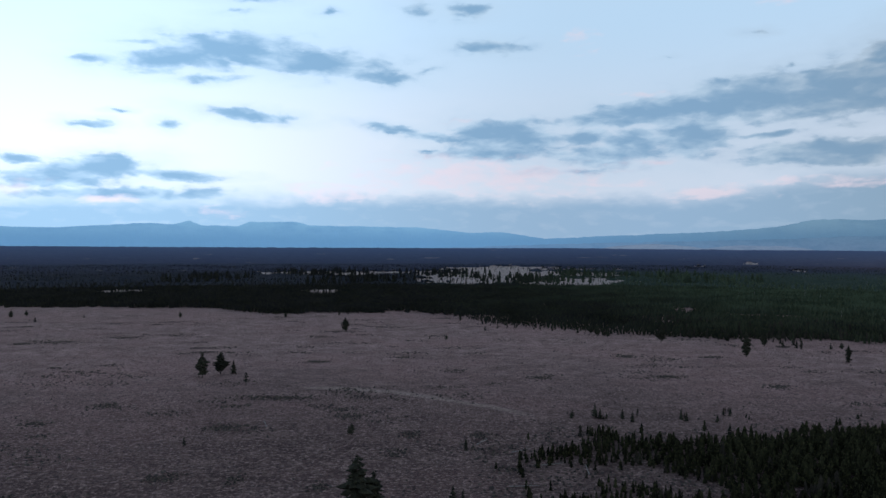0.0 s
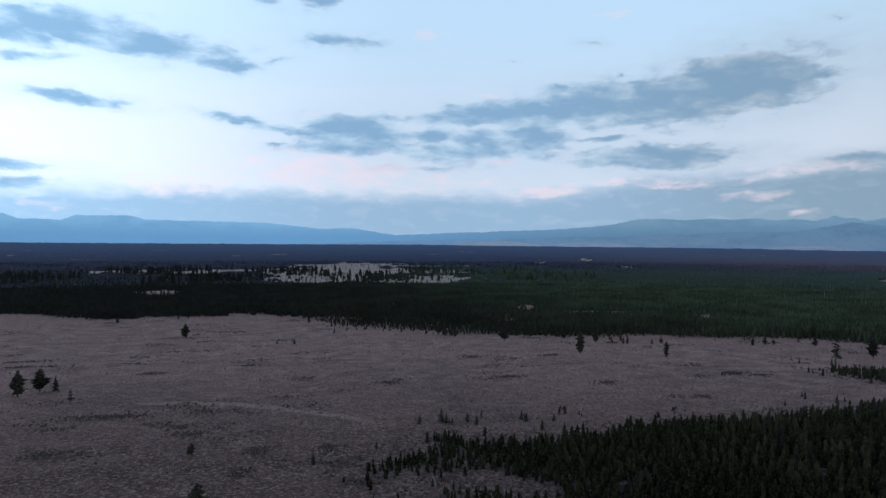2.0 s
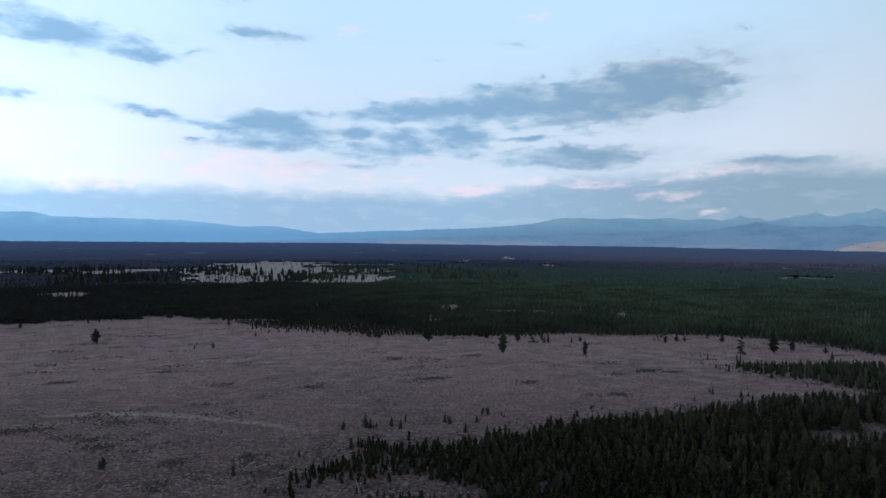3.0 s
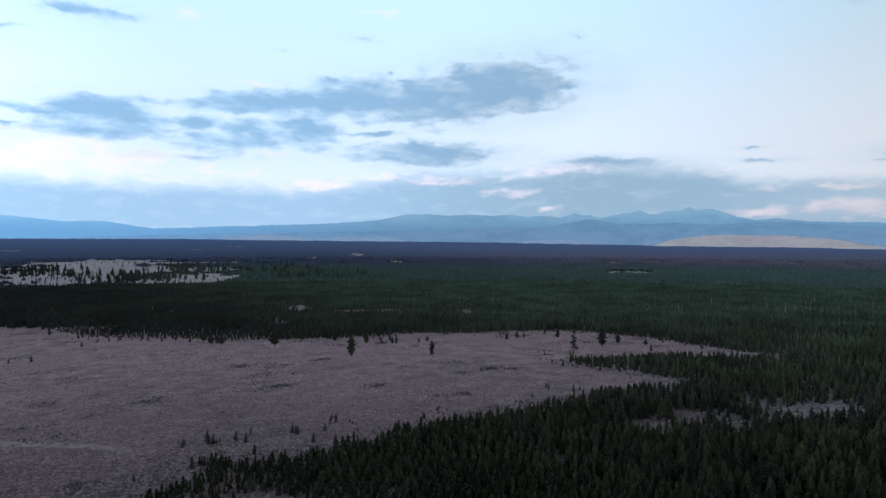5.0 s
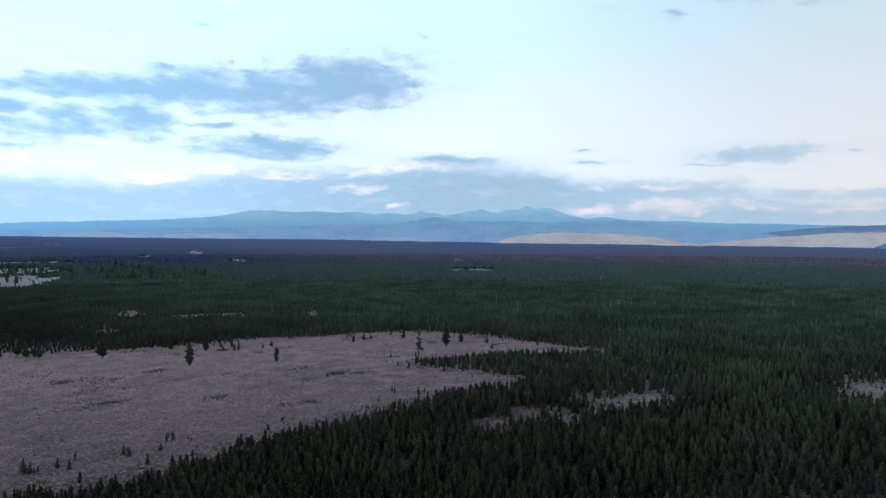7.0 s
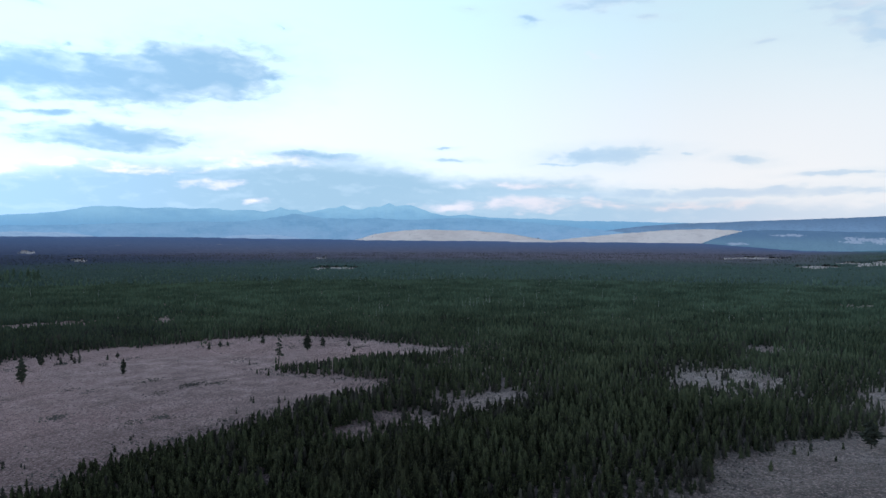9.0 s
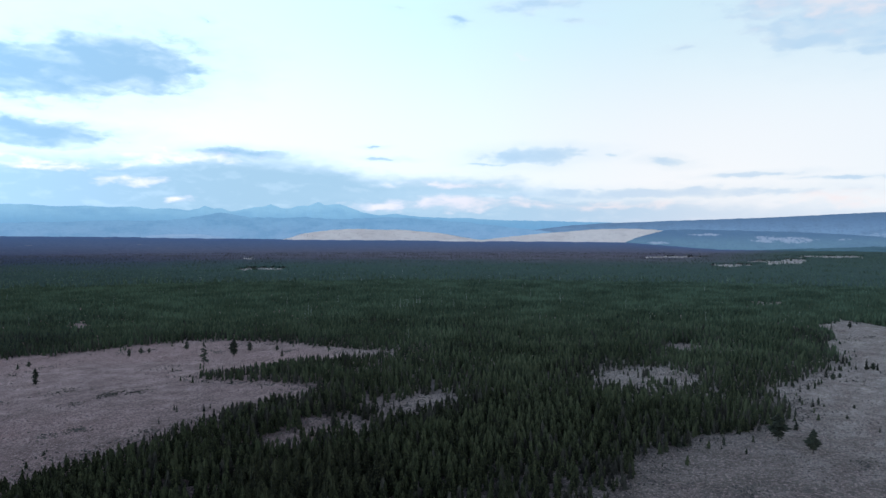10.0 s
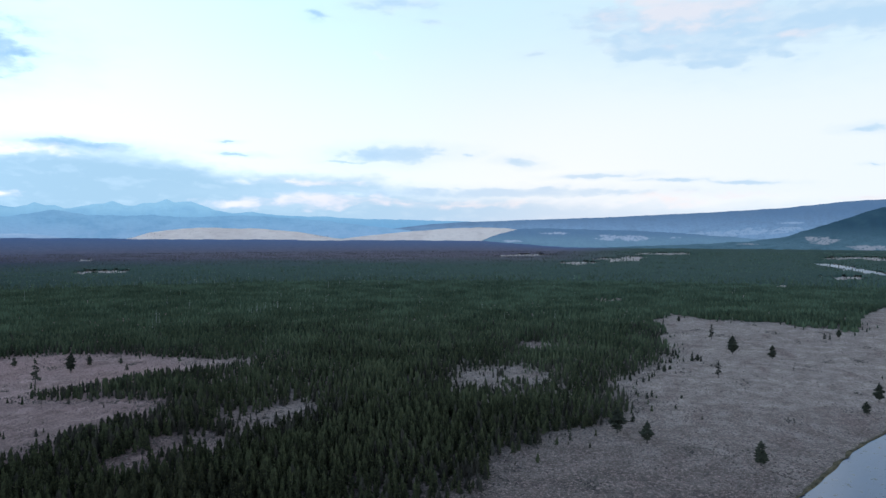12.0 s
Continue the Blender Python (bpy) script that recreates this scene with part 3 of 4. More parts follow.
def open_ground(x, y):
    """True where there is no forest."""
    edge = 7.0 * ripples(x, y, 60.0) + 4.5 * ripples(y, x, 21.0)
    far = np.interp(x, [-600, -408, -227, -141, -87, -41, 7, 35, 80, 142, 204, 265, 332, 345, 350], [664, 640, 642, 574, 586, 604, 570, 497, 456, 430, 408, 398, 358, 314, 242])
    near = np.interp(x, [14, 18, 27, 45, 60, 80, 105, 136, 173, 198, 226, 254, 262], [-900, 172, 184, 195, 186, 189, 197, 199, 201, 206, 199, 201, 218])
    k = smooth(0, 500, np.hypot(x, y) - 100)
    west = (y < far + edge * k) & (y > near + edge * 0.75) & (x < 352) & (y > -300) & ~((x > 13) & (y < 100))
    tongue = (x > 238) & (y < np.interp(x, [238, 245, 290, 322, 350], [266, 275, 256, 236, 214]) + edge * 0.4) & (y > np.interp(x, [238, 258], [266, 200]))
    south = np.interp(x, [100, 170, 197, 216, 233, 256, 271, 281, 306, 327, 338, 371, 393, 414, 454, 511, 557, 606, 675], [62, 48, 44, 39, 32, 26, 18, 12, 2, 8, 11, 2, -3, -15, -18, -10, -14, -2, -16])
    end = np.interp(y, [-400, -227, -187, -151, -129, -94, -48, -16], [1000, 787, 702, 589, 598, 634, 633, 675])
    east = (y < south + edge * 0.6) & (x < end + edge) & (x > 60)
    clear = (west & ~tongue) | east
    clear = np.atleast_1d(clear)
    fx, fy, out = np.atleast_1d(x).ravel(), np.atleast_1d(y).ravel(), clear.ravel()
    for cx, cy, a, b, t in GAPS:
        k = np.nonzero((np.abs(fx - cx) < 1.5 * max(a, b)) & (np.abs(fy - cy) < 1.5 * max(a, b)))[0]
        if len(k):
            px, py = fx[k], fy[k]
            u, v = (px - cx) * math.cos(t) - (py - cy) * math.sin(t), (px - cx) * math.sin(t) + (py - cy) * math.cos(t)
            out[k] |= (u / a) ** 2 + (v / b) ** 2 < 1 + 0.4 * ripples(px + cy, py - cx, 0.8 * (a + b)) + 0.45 * ripples(py - cx, px + cy, 0.25 * (a + b))
    clear = out.reshape(clear.shape)
    return clear


# ---- mesh building ----
def mesh_from(name, verts, faces, mat, tint=None, shade=False):
    """A mesh from numpy arrays; faces all have the same number of corners."""
    me = bpy.data.meshes.new(name)
    nf, k = faces.shape
    me.vertices.add(len(verts)), me.loops.add(nf * k), me.polygons.add(nf)
    me.vertices.foreach_set("co", np.ascontiguousarray(verts, np.float32).ravel())
    me.loops.foreach_set("vertex_index", np.ascontiguousarray(faces, np.int32).ravel())
    me.polygons.foreach_set("loop_start", np.arange(0, nf * k, k, dtype=np.int32))
    if tint is not None:
        me.attributes.new("tint", "FLOAT", "POINT").data.foreach_set("value", np.ascontiguousarray(tint, np.float32))
    me.update(calc_edges=True)
    me.validate()
    me.polygons.foreach_set("use_smooth", np.full(len(me.polygons), shade))
    me.materials.append(mat)
    return me


def sheet(rows, cols):
    """Quads of a grid of rows x cols points."""
    i = np.arange((rows - 1) * cols).reshape(rows - 1, cols)[:, :-1].ravel()
    return np.stack([i, i + 1, i + cols + 1, i + cols], 1)


def sector(az0, az1, n_az, radii):
    az, r = np.meshgrid(np.radians(np.linspace(az0, az1, n_az)), radii)
    return r * np.sin(az), r * np.cos(az), np.degrees(az), r


# ---- ground ----
radii = np.r_[0.02, np.geomspace(10, 4960, 170)]
gx, gy, _, _ = sector(-180, 180, 481, radii)
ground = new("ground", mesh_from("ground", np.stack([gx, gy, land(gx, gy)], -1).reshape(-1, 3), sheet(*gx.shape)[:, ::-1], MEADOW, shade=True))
tagged(ground, "grey-brown sagebrush flat spreading across the valley floor", "ground", kind="structure")


# ---- far hills ----
def hills(name, label, az0, az1, r0, r1, crest, mat, rough, base=-0.9):
    """A range of hills between two distances; crest: turning points of its outline, as bearings and heights in degrees."""
    n = int((az1 - az0) * 9)
    x, y, az, r = sector(az0, az1, n, np.linspace(r0, r1, 24))
    u = (r - r0) / (r1 - r0)
    rise = np.sin(np.clip(u * 1.35, 0, 1) * math.pi / 2) ** 1.1
    top = np.interp(az, *np.array(crest).T) + rough * (ripples(az * 10, az * 3 + 7, 26.0) + 0.6 * ripples(az * 10, az + 3, 6.0) + 0.3 * ripples(az * 10, az, 2.2))
    folds = ripples(az * 26 + 40 * u, r * 0.03, 34.0) + 0.5 * ripples(az * 60 - 30 * u, r * 0.05, 30.0)
    spur = 1 - 0.30 * (1 - rise) * (1 + folds) * np.sin(np.clip(u * 2, 0, 1) * math.pi / 2)
    z = eye_level(az) + r * np.tan(np.radians(base + (top - base) * rise * spur))
    z = np.where(u > 0.8, z - (u - 0.8) * 150, z)
    ob = new(name, mesh_from(name, np.stack([x, y, z], -1).reshape(-1, 3), sheet(*x.shape)[:, ::-1], mat, shade=True))
    return tagged(ob, label, "mountain", kind="structure")


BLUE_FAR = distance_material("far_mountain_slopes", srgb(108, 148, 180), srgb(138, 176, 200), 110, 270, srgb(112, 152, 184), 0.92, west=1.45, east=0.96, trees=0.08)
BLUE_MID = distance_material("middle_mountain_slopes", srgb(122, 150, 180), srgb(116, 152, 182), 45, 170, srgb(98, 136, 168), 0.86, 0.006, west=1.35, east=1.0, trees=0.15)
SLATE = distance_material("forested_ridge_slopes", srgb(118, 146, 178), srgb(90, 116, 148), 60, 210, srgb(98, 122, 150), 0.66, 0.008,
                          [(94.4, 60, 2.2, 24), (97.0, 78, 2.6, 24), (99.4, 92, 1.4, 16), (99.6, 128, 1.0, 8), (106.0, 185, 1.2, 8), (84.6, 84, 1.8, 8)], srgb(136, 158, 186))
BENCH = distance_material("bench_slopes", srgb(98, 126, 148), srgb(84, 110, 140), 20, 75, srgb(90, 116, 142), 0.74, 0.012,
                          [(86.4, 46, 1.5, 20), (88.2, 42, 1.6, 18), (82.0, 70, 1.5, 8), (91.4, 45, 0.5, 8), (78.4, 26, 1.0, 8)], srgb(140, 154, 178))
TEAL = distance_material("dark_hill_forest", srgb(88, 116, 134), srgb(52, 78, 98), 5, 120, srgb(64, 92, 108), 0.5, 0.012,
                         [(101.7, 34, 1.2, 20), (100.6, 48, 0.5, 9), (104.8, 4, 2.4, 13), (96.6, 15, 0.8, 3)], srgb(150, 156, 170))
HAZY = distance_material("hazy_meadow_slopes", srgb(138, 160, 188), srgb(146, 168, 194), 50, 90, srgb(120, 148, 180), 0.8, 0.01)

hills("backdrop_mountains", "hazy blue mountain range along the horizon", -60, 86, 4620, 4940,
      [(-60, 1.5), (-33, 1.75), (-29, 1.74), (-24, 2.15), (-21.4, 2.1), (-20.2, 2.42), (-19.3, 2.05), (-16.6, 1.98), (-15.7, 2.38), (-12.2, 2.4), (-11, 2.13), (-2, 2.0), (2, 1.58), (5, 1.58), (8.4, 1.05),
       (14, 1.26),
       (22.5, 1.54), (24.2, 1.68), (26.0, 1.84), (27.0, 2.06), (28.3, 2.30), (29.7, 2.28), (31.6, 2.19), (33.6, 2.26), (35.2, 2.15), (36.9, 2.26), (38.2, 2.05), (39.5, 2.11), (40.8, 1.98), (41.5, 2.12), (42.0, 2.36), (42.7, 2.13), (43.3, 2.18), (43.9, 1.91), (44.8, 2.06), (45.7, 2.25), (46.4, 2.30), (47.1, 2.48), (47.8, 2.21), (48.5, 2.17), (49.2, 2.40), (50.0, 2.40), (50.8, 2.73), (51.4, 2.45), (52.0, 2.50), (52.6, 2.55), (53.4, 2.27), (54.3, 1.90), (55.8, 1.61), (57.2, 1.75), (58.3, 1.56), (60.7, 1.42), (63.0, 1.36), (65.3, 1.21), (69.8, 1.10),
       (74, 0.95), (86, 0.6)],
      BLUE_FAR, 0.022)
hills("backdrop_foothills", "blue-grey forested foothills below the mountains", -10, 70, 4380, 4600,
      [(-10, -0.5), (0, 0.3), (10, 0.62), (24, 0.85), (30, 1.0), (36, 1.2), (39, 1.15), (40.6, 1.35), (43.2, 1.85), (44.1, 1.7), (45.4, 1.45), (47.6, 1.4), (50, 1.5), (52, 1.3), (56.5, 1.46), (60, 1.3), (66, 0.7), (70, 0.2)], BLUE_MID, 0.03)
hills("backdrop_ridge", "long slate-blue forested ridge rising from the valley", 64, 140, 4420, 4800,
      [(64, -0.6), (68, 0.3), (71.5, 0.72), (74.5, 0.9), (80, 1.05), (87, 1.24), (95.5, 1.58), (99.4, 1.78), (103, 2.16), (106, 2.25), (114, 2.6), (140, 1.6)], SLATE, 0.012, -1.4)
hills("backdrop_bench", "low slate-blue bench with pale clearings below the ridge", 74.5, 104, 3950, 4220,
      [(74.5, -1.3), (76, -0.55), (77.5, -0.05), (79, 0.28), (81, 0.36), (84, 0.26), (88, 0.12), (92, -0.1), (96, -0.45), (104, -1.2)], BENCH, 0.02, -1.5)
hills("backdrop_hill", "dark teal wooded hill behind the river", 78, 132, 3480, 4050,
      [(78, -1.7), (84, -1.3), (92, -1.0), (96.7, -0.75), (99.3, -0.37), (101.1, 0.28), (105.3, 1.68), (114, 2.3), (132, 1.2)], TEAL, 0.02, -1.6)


def pale_height(x, y, az, half, r, height, outline):
    """Height of a smooth hill over the plain; outline: its height from its one end to the other, as shares."""
    a, rr = bearing(x, y)
    u, v = np.clip((a - az) / half, -1, 1), (rr - r) / 190
    at = np.linspace(-1, 1, len(outline))
    across_it = sum(np.interp(u + d, at, outline) for d in (-0.06, 0, 0.06)) / 3
    return land(x, y) - 1 + (height * across_it + 3 * across_it * ripples(a * 12, rr * 0.1, 30.0)) * np.clip(1 - v * v, 0, 1)


def pale_hill(az, half, r, height, outline, mat=PALE):
    """A smooth treeless hill on the far side of the valley."""
    x, y, a, rr = sector(az - half, az + half, 120, np.linspace(r - 190, r + 190, 24))
    z = pale_height(x, y, az, half, r, height, outline)
    me = mesh_from("pale_hill", np.stack([x, y, z], -1).reshape(-1, 3), sheet(*x.shape)[:, ::-1], mat, shade=True)
    return tagged(new("pale_hill", me), "smooth treeless hill covered in pale dry grass", "hill", "pale hills", "structure")


LONG, STEEP, ROUND = (0.0, 0.62, 0.86, 0.96, 1.0, 0.97, 0.9, 0.8, 0.6, 0.3, 0.0), (0.0, 0.22, 0.42, 0.58, 0.72, 0.84, 0.93, 0.98, 1.0, 0.96, 0.0), (0.0, 0.6, 0.9, 1.0, 0.9, 0.6, 0.0)
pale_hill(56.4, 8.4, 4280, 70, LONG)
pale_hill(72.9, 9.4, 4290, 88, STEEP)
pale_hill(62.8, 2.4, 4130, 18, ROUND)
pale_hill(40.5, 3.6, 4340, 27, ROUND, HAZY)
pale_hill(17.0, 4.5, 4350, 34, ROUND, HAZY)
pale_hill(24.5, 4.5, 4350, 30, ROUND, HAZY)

# ---- river ----
def river(name, label, bank, width, level=0.10, mat=WATER):
    """Water along a bank line that is given by a few turning points, with a turf lip on the near side."""
    pts = np.array(bank, float)
    t = np.linspace(0, len(pts) - 1, 40 * (len(pts) - 1))
    i = np.clip(t.astype(int), 0, len(pts) - 2)
    f = (t - i)[:, None]
    p0, p1, p2, p3 = (pts[np.clip(i + k, 0, len(pts) - 1)] for k in (-1, 0, 1, 2))
    line = 0.5 * (2 * p1 + (p2 - p0) * f + (2 * p0 - 5 * p1 + 4 * p2 - p3) * f ** 2 + (3 * p1 - p0 - 3 * p2 + p3) * f ** 3)
    d = np.gradient(line, axis=0)
    d /= np.linalg.norm(d, axis=1)[:, None]
    side = np.stack([d[:, 1], -d[:, 0]], 1)
    line = line + side * (0.8 * ripples(t * 9, t, 12.0))[:, None]
    a, b = line, line + side * width
    z = np.maximum(land(a[:, 0], a[:, 1]), land(b[:, 0], b[:, 1])).max() + level
    v = np.concatenate([np.c_[a, np.full(len(a), z)], np.c_[b, np.full(len(b), z)]])
    water = new(name, mesh_from(name, v, sheet(2, len(a)), mat))
    tagged(water, label, "river", kind="structure")
    lip = []
    for off, h in ((-1.5, -0.12), (-0.9, 0.2), (-0.35, 0.32), (0.1, 0.0), (0.3, -0.5)):
        w = off + (0.6 * ripples(t * 20, t * 3, 10.0) if off < 0 else 0)
        q = line + side * np.reshape(w, (-1, 1))
        lip.append(np.c_[q, z + h + 0 * t])
    edge = new("river_bank", mesh_from("river_bank", np.concatenate(lip), sheet(5, len(t)), TURF, shade=True))
    tagged(edge, "low turf bank of yellowed grass beside the water", "bank", kind="structure")


river("water", "still grey-blue river reflecting the evening sky", [(120, 10), (170, -22), (214, -48), (244, -64), (266, -75), (292, -91), (360, -128), (430, -152), (560, -210), (760, -290)], 90)
river("far_water", "bright bend of the river between the trees", [(1350, -338), (1400, -344), (1600, -352), (1820, -338)], 46, 0.9, STILL)


# ---- trees ----
def star_cone(z0, z1, r, points, rng, droop=0.05):
    """A tier of boughs: a cone with a ragged rim."""
    ang = np.arange(points * 2) * math.pi / points + rng.uniform(0, 6)
    rad = np.where(np.arange(points * 2) % 2, 0.45, 1.0) * r * rng.uniform(0.6, 1.25, points * 2)
    rim = np.stack([rad * np.cos(ang), rad * np.sin(ang), z0 - droop * rad / max(r, 1e-6) + rng.uniform(-0.035, 0.03, points * 2)], 1)
    rim[:, :2] += rng.uniform(-0.12, 0.12, 2) * r
    verts = np.concatenate([[[0, 0, z1]], rim])
    k = np.arange(points * 2)
    return verts, np.stack([0 * k, k + 1, (k + 1) % (points * 2) + 1], 1)


def join(pieces):
    vs, fs, n = [], [], 0
    for v, f in pieces:
        vs.append(v), fs.append(f + n)
        n += len(v)
    return np.concatenate(vs), np.concatenate(fs)


def stem(r0, r1, h, sides=5, lean=0.0):
    a = np.arange(sides) * 6.2832 / sides
    v = np.concatenate([np.stack([r0 * np.cos(a), r0 * np.sin(a), 0 * a], 1), np.stack([r1 * np.cos(a) + lean, r1 * np.sin(a), 0 * a + h], 1)])
    k = np.arange(sides)
    n = (k + 1) % sides
    return v, np.concatenate([np.stack([k, n, n + sides], 1), np.stack([k, n + sides, k + sides], 1)])


def simple_pine(tiers, points, rng, base=0.08, wide=0.2):
    """A young pine of height 1, for the mass of the forest."""
    out = []
    for k in range(tiers):
        u = k / tiers
        r = wide * (1 - u) ** 0.56 * rng.uniform(0.8, 1.15) + 0.012
        z0 = base + (1 - base) * u
        z1 = min(1.0, z0 + (1 - base) / tiers * 1.9) if k < tiers - 1 else 1.0
        out.append(star_cone(z0, z1, r, points, rng))
    return join(out)


def bough(a, z, length, rise, rng):
    """One bough: an uneven spindle of needles pointing out from the trunk."""
    c, s = math.cos(a), math.sin(a)
    w, t = length * rng.uniform(0.22, 0.36) + 0.012, length * rng.uniform(0.12, 0.2) + 0.014
    mid = length * rng.uniform(0.5, 0.7)
    q = [(0.0, 0, 0.03), (mid, w, rise * 0.6), (mid * 0.9, -w, rise * 0.6), (mid * 0.7, 0, rise * 0.4 + t), (mid, 0, rise * 0.6 - t * 0.8), (length, rng.uniform(-0.3, 0.3) * w, rise)]
    v = np.array([(d * c - k * s, d * s + k * c, z + h) for d, k, h in q])
    f = np.array([(0, 1, 3), (0, 3, 2), (0, 2, 4), (0, 4, 1), (5, 3, 1), (5, 2, 3), (5, 4, 2), (5, 1, 4)])
    return v, f


def full_crown(kind, rng):
    """The crown of a lone pine of height 1."""
    base, wide, levels, per, power, keep = {"broad": (0.18, 0.37, 16, 11, 0.55, 0.66), "tall": (0.10, 0.24, 20, 9, 0.55, 0.78), "slim": (0.05, 0.31, 14, 8, 0.72, 0.95), "sparse": (0.2, 0.26, 12, 6, 0.45, 0.6)}[kind]
    out = []
    for k in range(levels):
        u = k / levels
        z = base + (0.97 - base) * u
        r = wide * (1 - u) ** power * (0.74 + 0.26 * math.sin(k * 2.3 + rng.uniform(0, 1.5)))
        if kind in ("broad", "tall"):
            r = wide * (1 - u ** 2.1) ** 0.85 * min(1, 0.55 + 1.5 * u) * rng.uniform(0.62, 1.12)
        for j in range(per):
            if rng.uniform() < keep:
                l = max(0.03, r * rng.uniform(0.6, 1.2))
                out.append(bough(j * 6.2832 / per + rng.uniform(-0.4, 0.4) + k, z + rng.uniform(-0.05, 0.05), l, rng.uniform(-0.06, 0.07) * (1 - u), rng))
    out.append(star_cone(0.9, 1.0, 0.03, 3, rng))
    return join(out)


rng = np.random.default_rng(5)
CROWNS, STEMS, MODELS = {}, {}, {}
for kind in ("broad", "tall", "slim", "sparse"):
    CROWNS[kind] = [mesh_from("crown", *full_crown(kind, rng), PINE) for _ in range(5)]
    STEMS[kind] = mesh_from("trunk", *stem(0.022 if kind != "slim" else 0.016, 0.004, 0.97, 6), BARK)
CROWNS["young"] = [mesh_from("crown", *simple_pine(7, 5, rng, wide=rng.uniform(0.20, 0.27)), YOUNG) for _ in range(5)]
STEMS["young"] = STEMS["slim"]


def pine(x, y, h, kind, label, group, turn=None):
    key = (kind, random.randrange(5))
    spot = Matrix.Translation((x, y, float(land(x, y)) - 0.08)) @ Matrix.Rotation(random.uniform(0, 6.28), 4, "Z") @ Matrix.Diagonal((h * random.uniform(0.9, 1.12), h * random.uniform(0.9, 1.12), h, 1))
    if key not in MODELS:
        ob = new("pine_tree")
        for part_name, data in (("trunk", STEMS[kind]), ("crown", CROWNS[kind][key[1]])):
            new(part_name, data).parent = ob
        MODELS[key] = ob
        ob.matrix_basis = spot
    else:
        ob = copy_thing(MODELS[key], spot @ Matrix.Diagonal([1 / s for s in MODELS[key].scale] + [1]))
    return tagged(ob, label, "tree", group)


KINDS = {"tall": "tall dark pine with a full shaggy crown at the meadow's edge", "broad": "bushy dark green pine standing alone in the sagebrush", "slim": "small slender dark green pine in the sagebrush", "sparse": "tall thin pine with sparse gappy boughs"}


def lone_pine(x, y, h, kind):
    pine(x, y, h, kind, KINDS[kind], "pines in the open meadow")


lone_pine(-100, 286, 10.4, "broad")
lone_pine(-95, 294, 9.6, "broad")
lone_pine(-90, 296, 6.2, "slim")
lone_pine(-77, 269, 5.6, "sparse")
lone_pine(-64, 451, 9.3, "broad")
lone_pine(-70, 186, 2.6, "slim")
lone_pine(-27, 197, 2.7, "slim")
lone_pine(-17, 136, 12.4, "broad")
lone_pine(-14, 139, 8.3, "broad")
lone_pine(2, 140, 4.9, "slim")
lone_pine(4, 139, 4.3, "slim")
lone_pine(2, 417, 3.0, "slim")
lone_pine(40, 215, 2.4, "slim")
lone_pine(48, 218, 4.4, "slim")
lone_pine(49, 215, 3.7, "slim")
lone_pine(51, 215, 2.1, "slim")
lone_pine(56, 215, 3.5, "slim")
lone_pine(58, 211, 3.5, "slim")
lone_pine(75, 217, 2.9, "slim")
lone_pine(76, 217, 2.0, "slim")
lone_pine(85, 213, 2.1, "slim")
lone_pine(93, 227, 1.7, "slim")
lone_pine(94, 227, 1.5, "slim")
lone_pine(63, 223, 2.1, "slim")
lone_pine(131, 217, 1.7, "slim")
lone_pine(96, 218, 1.4, "slim")
lone_pine(-208, 545, 4.6, "broad")
lone_pine(-125, 547, 4.5, "broad")
lone_pine(-173, 598, 6.0, "broad")
lone_pine(13, 523, 4.3, "broad")
lone_pine(28, 459, 3.4, "slim")
lone_pine(37, 470, 2.7, "slim")
lone_pine(-301, 508, 4.2, "slim")
lone_pine(-340, 542, 6.3, "broad")
lone_pine(-334, 552, 5.4, "broad")
lone_pine(-281, 539, 3.1, "slim")
lone_pine(-8, 414, 2.7, "slim")
lone_pine(2, 412, 3.3, "slim")
lone_pine(166, 403, 4.9, "broad")
lone_pine(193, 394, 3.6, "slim")
lone_pine(264, 354, 3.8, "broad")
lone_pine(192, 228, 2.4, "slim")
lone_pine(179, 221, 1.2, "slim")
lone_pine(133, 219, 1.3, "slim")
lone_pine(-26, 196, 3.4, "broad")
lone_pine(6, 182, 3.5, "slim")
lone_pine(84, 211, 2.6, "slim")
lone_pine(80, 192, 4.1, "slim")
lone_pine(41, 218, 2.4, "slim")
lone_pine(48, 216, 2.9, "slim")
lone_pine(74, 214, 3.1, "slim")
lone_pine(75, 212, 3.1, "slim")
lone_pine(90, 221, 2.6, "slim")
lone_pine(92, 221, 2.8, "slim")
lone_pine(96, 216, 1.7, "slim")
lone_pine(108, 215, 0.9, "slim")
lone_pine(62, 220, 1.6, "slim")
lone_pine(50, 215, 1.8, "slim")
lone_pine(130, 216, 1.8, "slim")
lone_pine(190, 224, 3.1, "slim")
lone_pine(174, 215, 1.9, "slim")
lone_pine(96, 218, 1.6, "slim")
lone_pine(94, 225, 1.6, "slim")
lone_pine(197, 404, 4.2, "broad")
lone_pine(198, 389, 4.9, "slim")
lone_pine(201, 386, 4.1, "slim")
lone_pine(185, 399, 6.3, "broad")
lone_pine(255, -5, 8.3, "broad")
lone_pine(458, -53, 12.4, "broad")
lone_pine(520, -45, 11.3, "sparse")
lone_pine(382, -39, 9.6, "sparse")
lone_pine(446, -74, 8.6, "broad")
lone_pine(240, -41, 8.6, "broad")
lone_pine(265, 6, 10.5, "broad")
lone_pine(322, -92, 5.7, "broad")
lone_pine(346, -103, 9.0, "broad")
lone_pine(404, -120, 2.3, "slim")
lone_pine(308, -16, 2.2, "broad")
lone_pine(294, -26, 2.1, "slim")
lone_pine(429, -28, 6.4, "slim")
lone_pine(428, -31, 4.7, "broad")
lone_pine(429, -33, 4.3, "slim")
lone_pine(426, -23, 3.3, "slim")
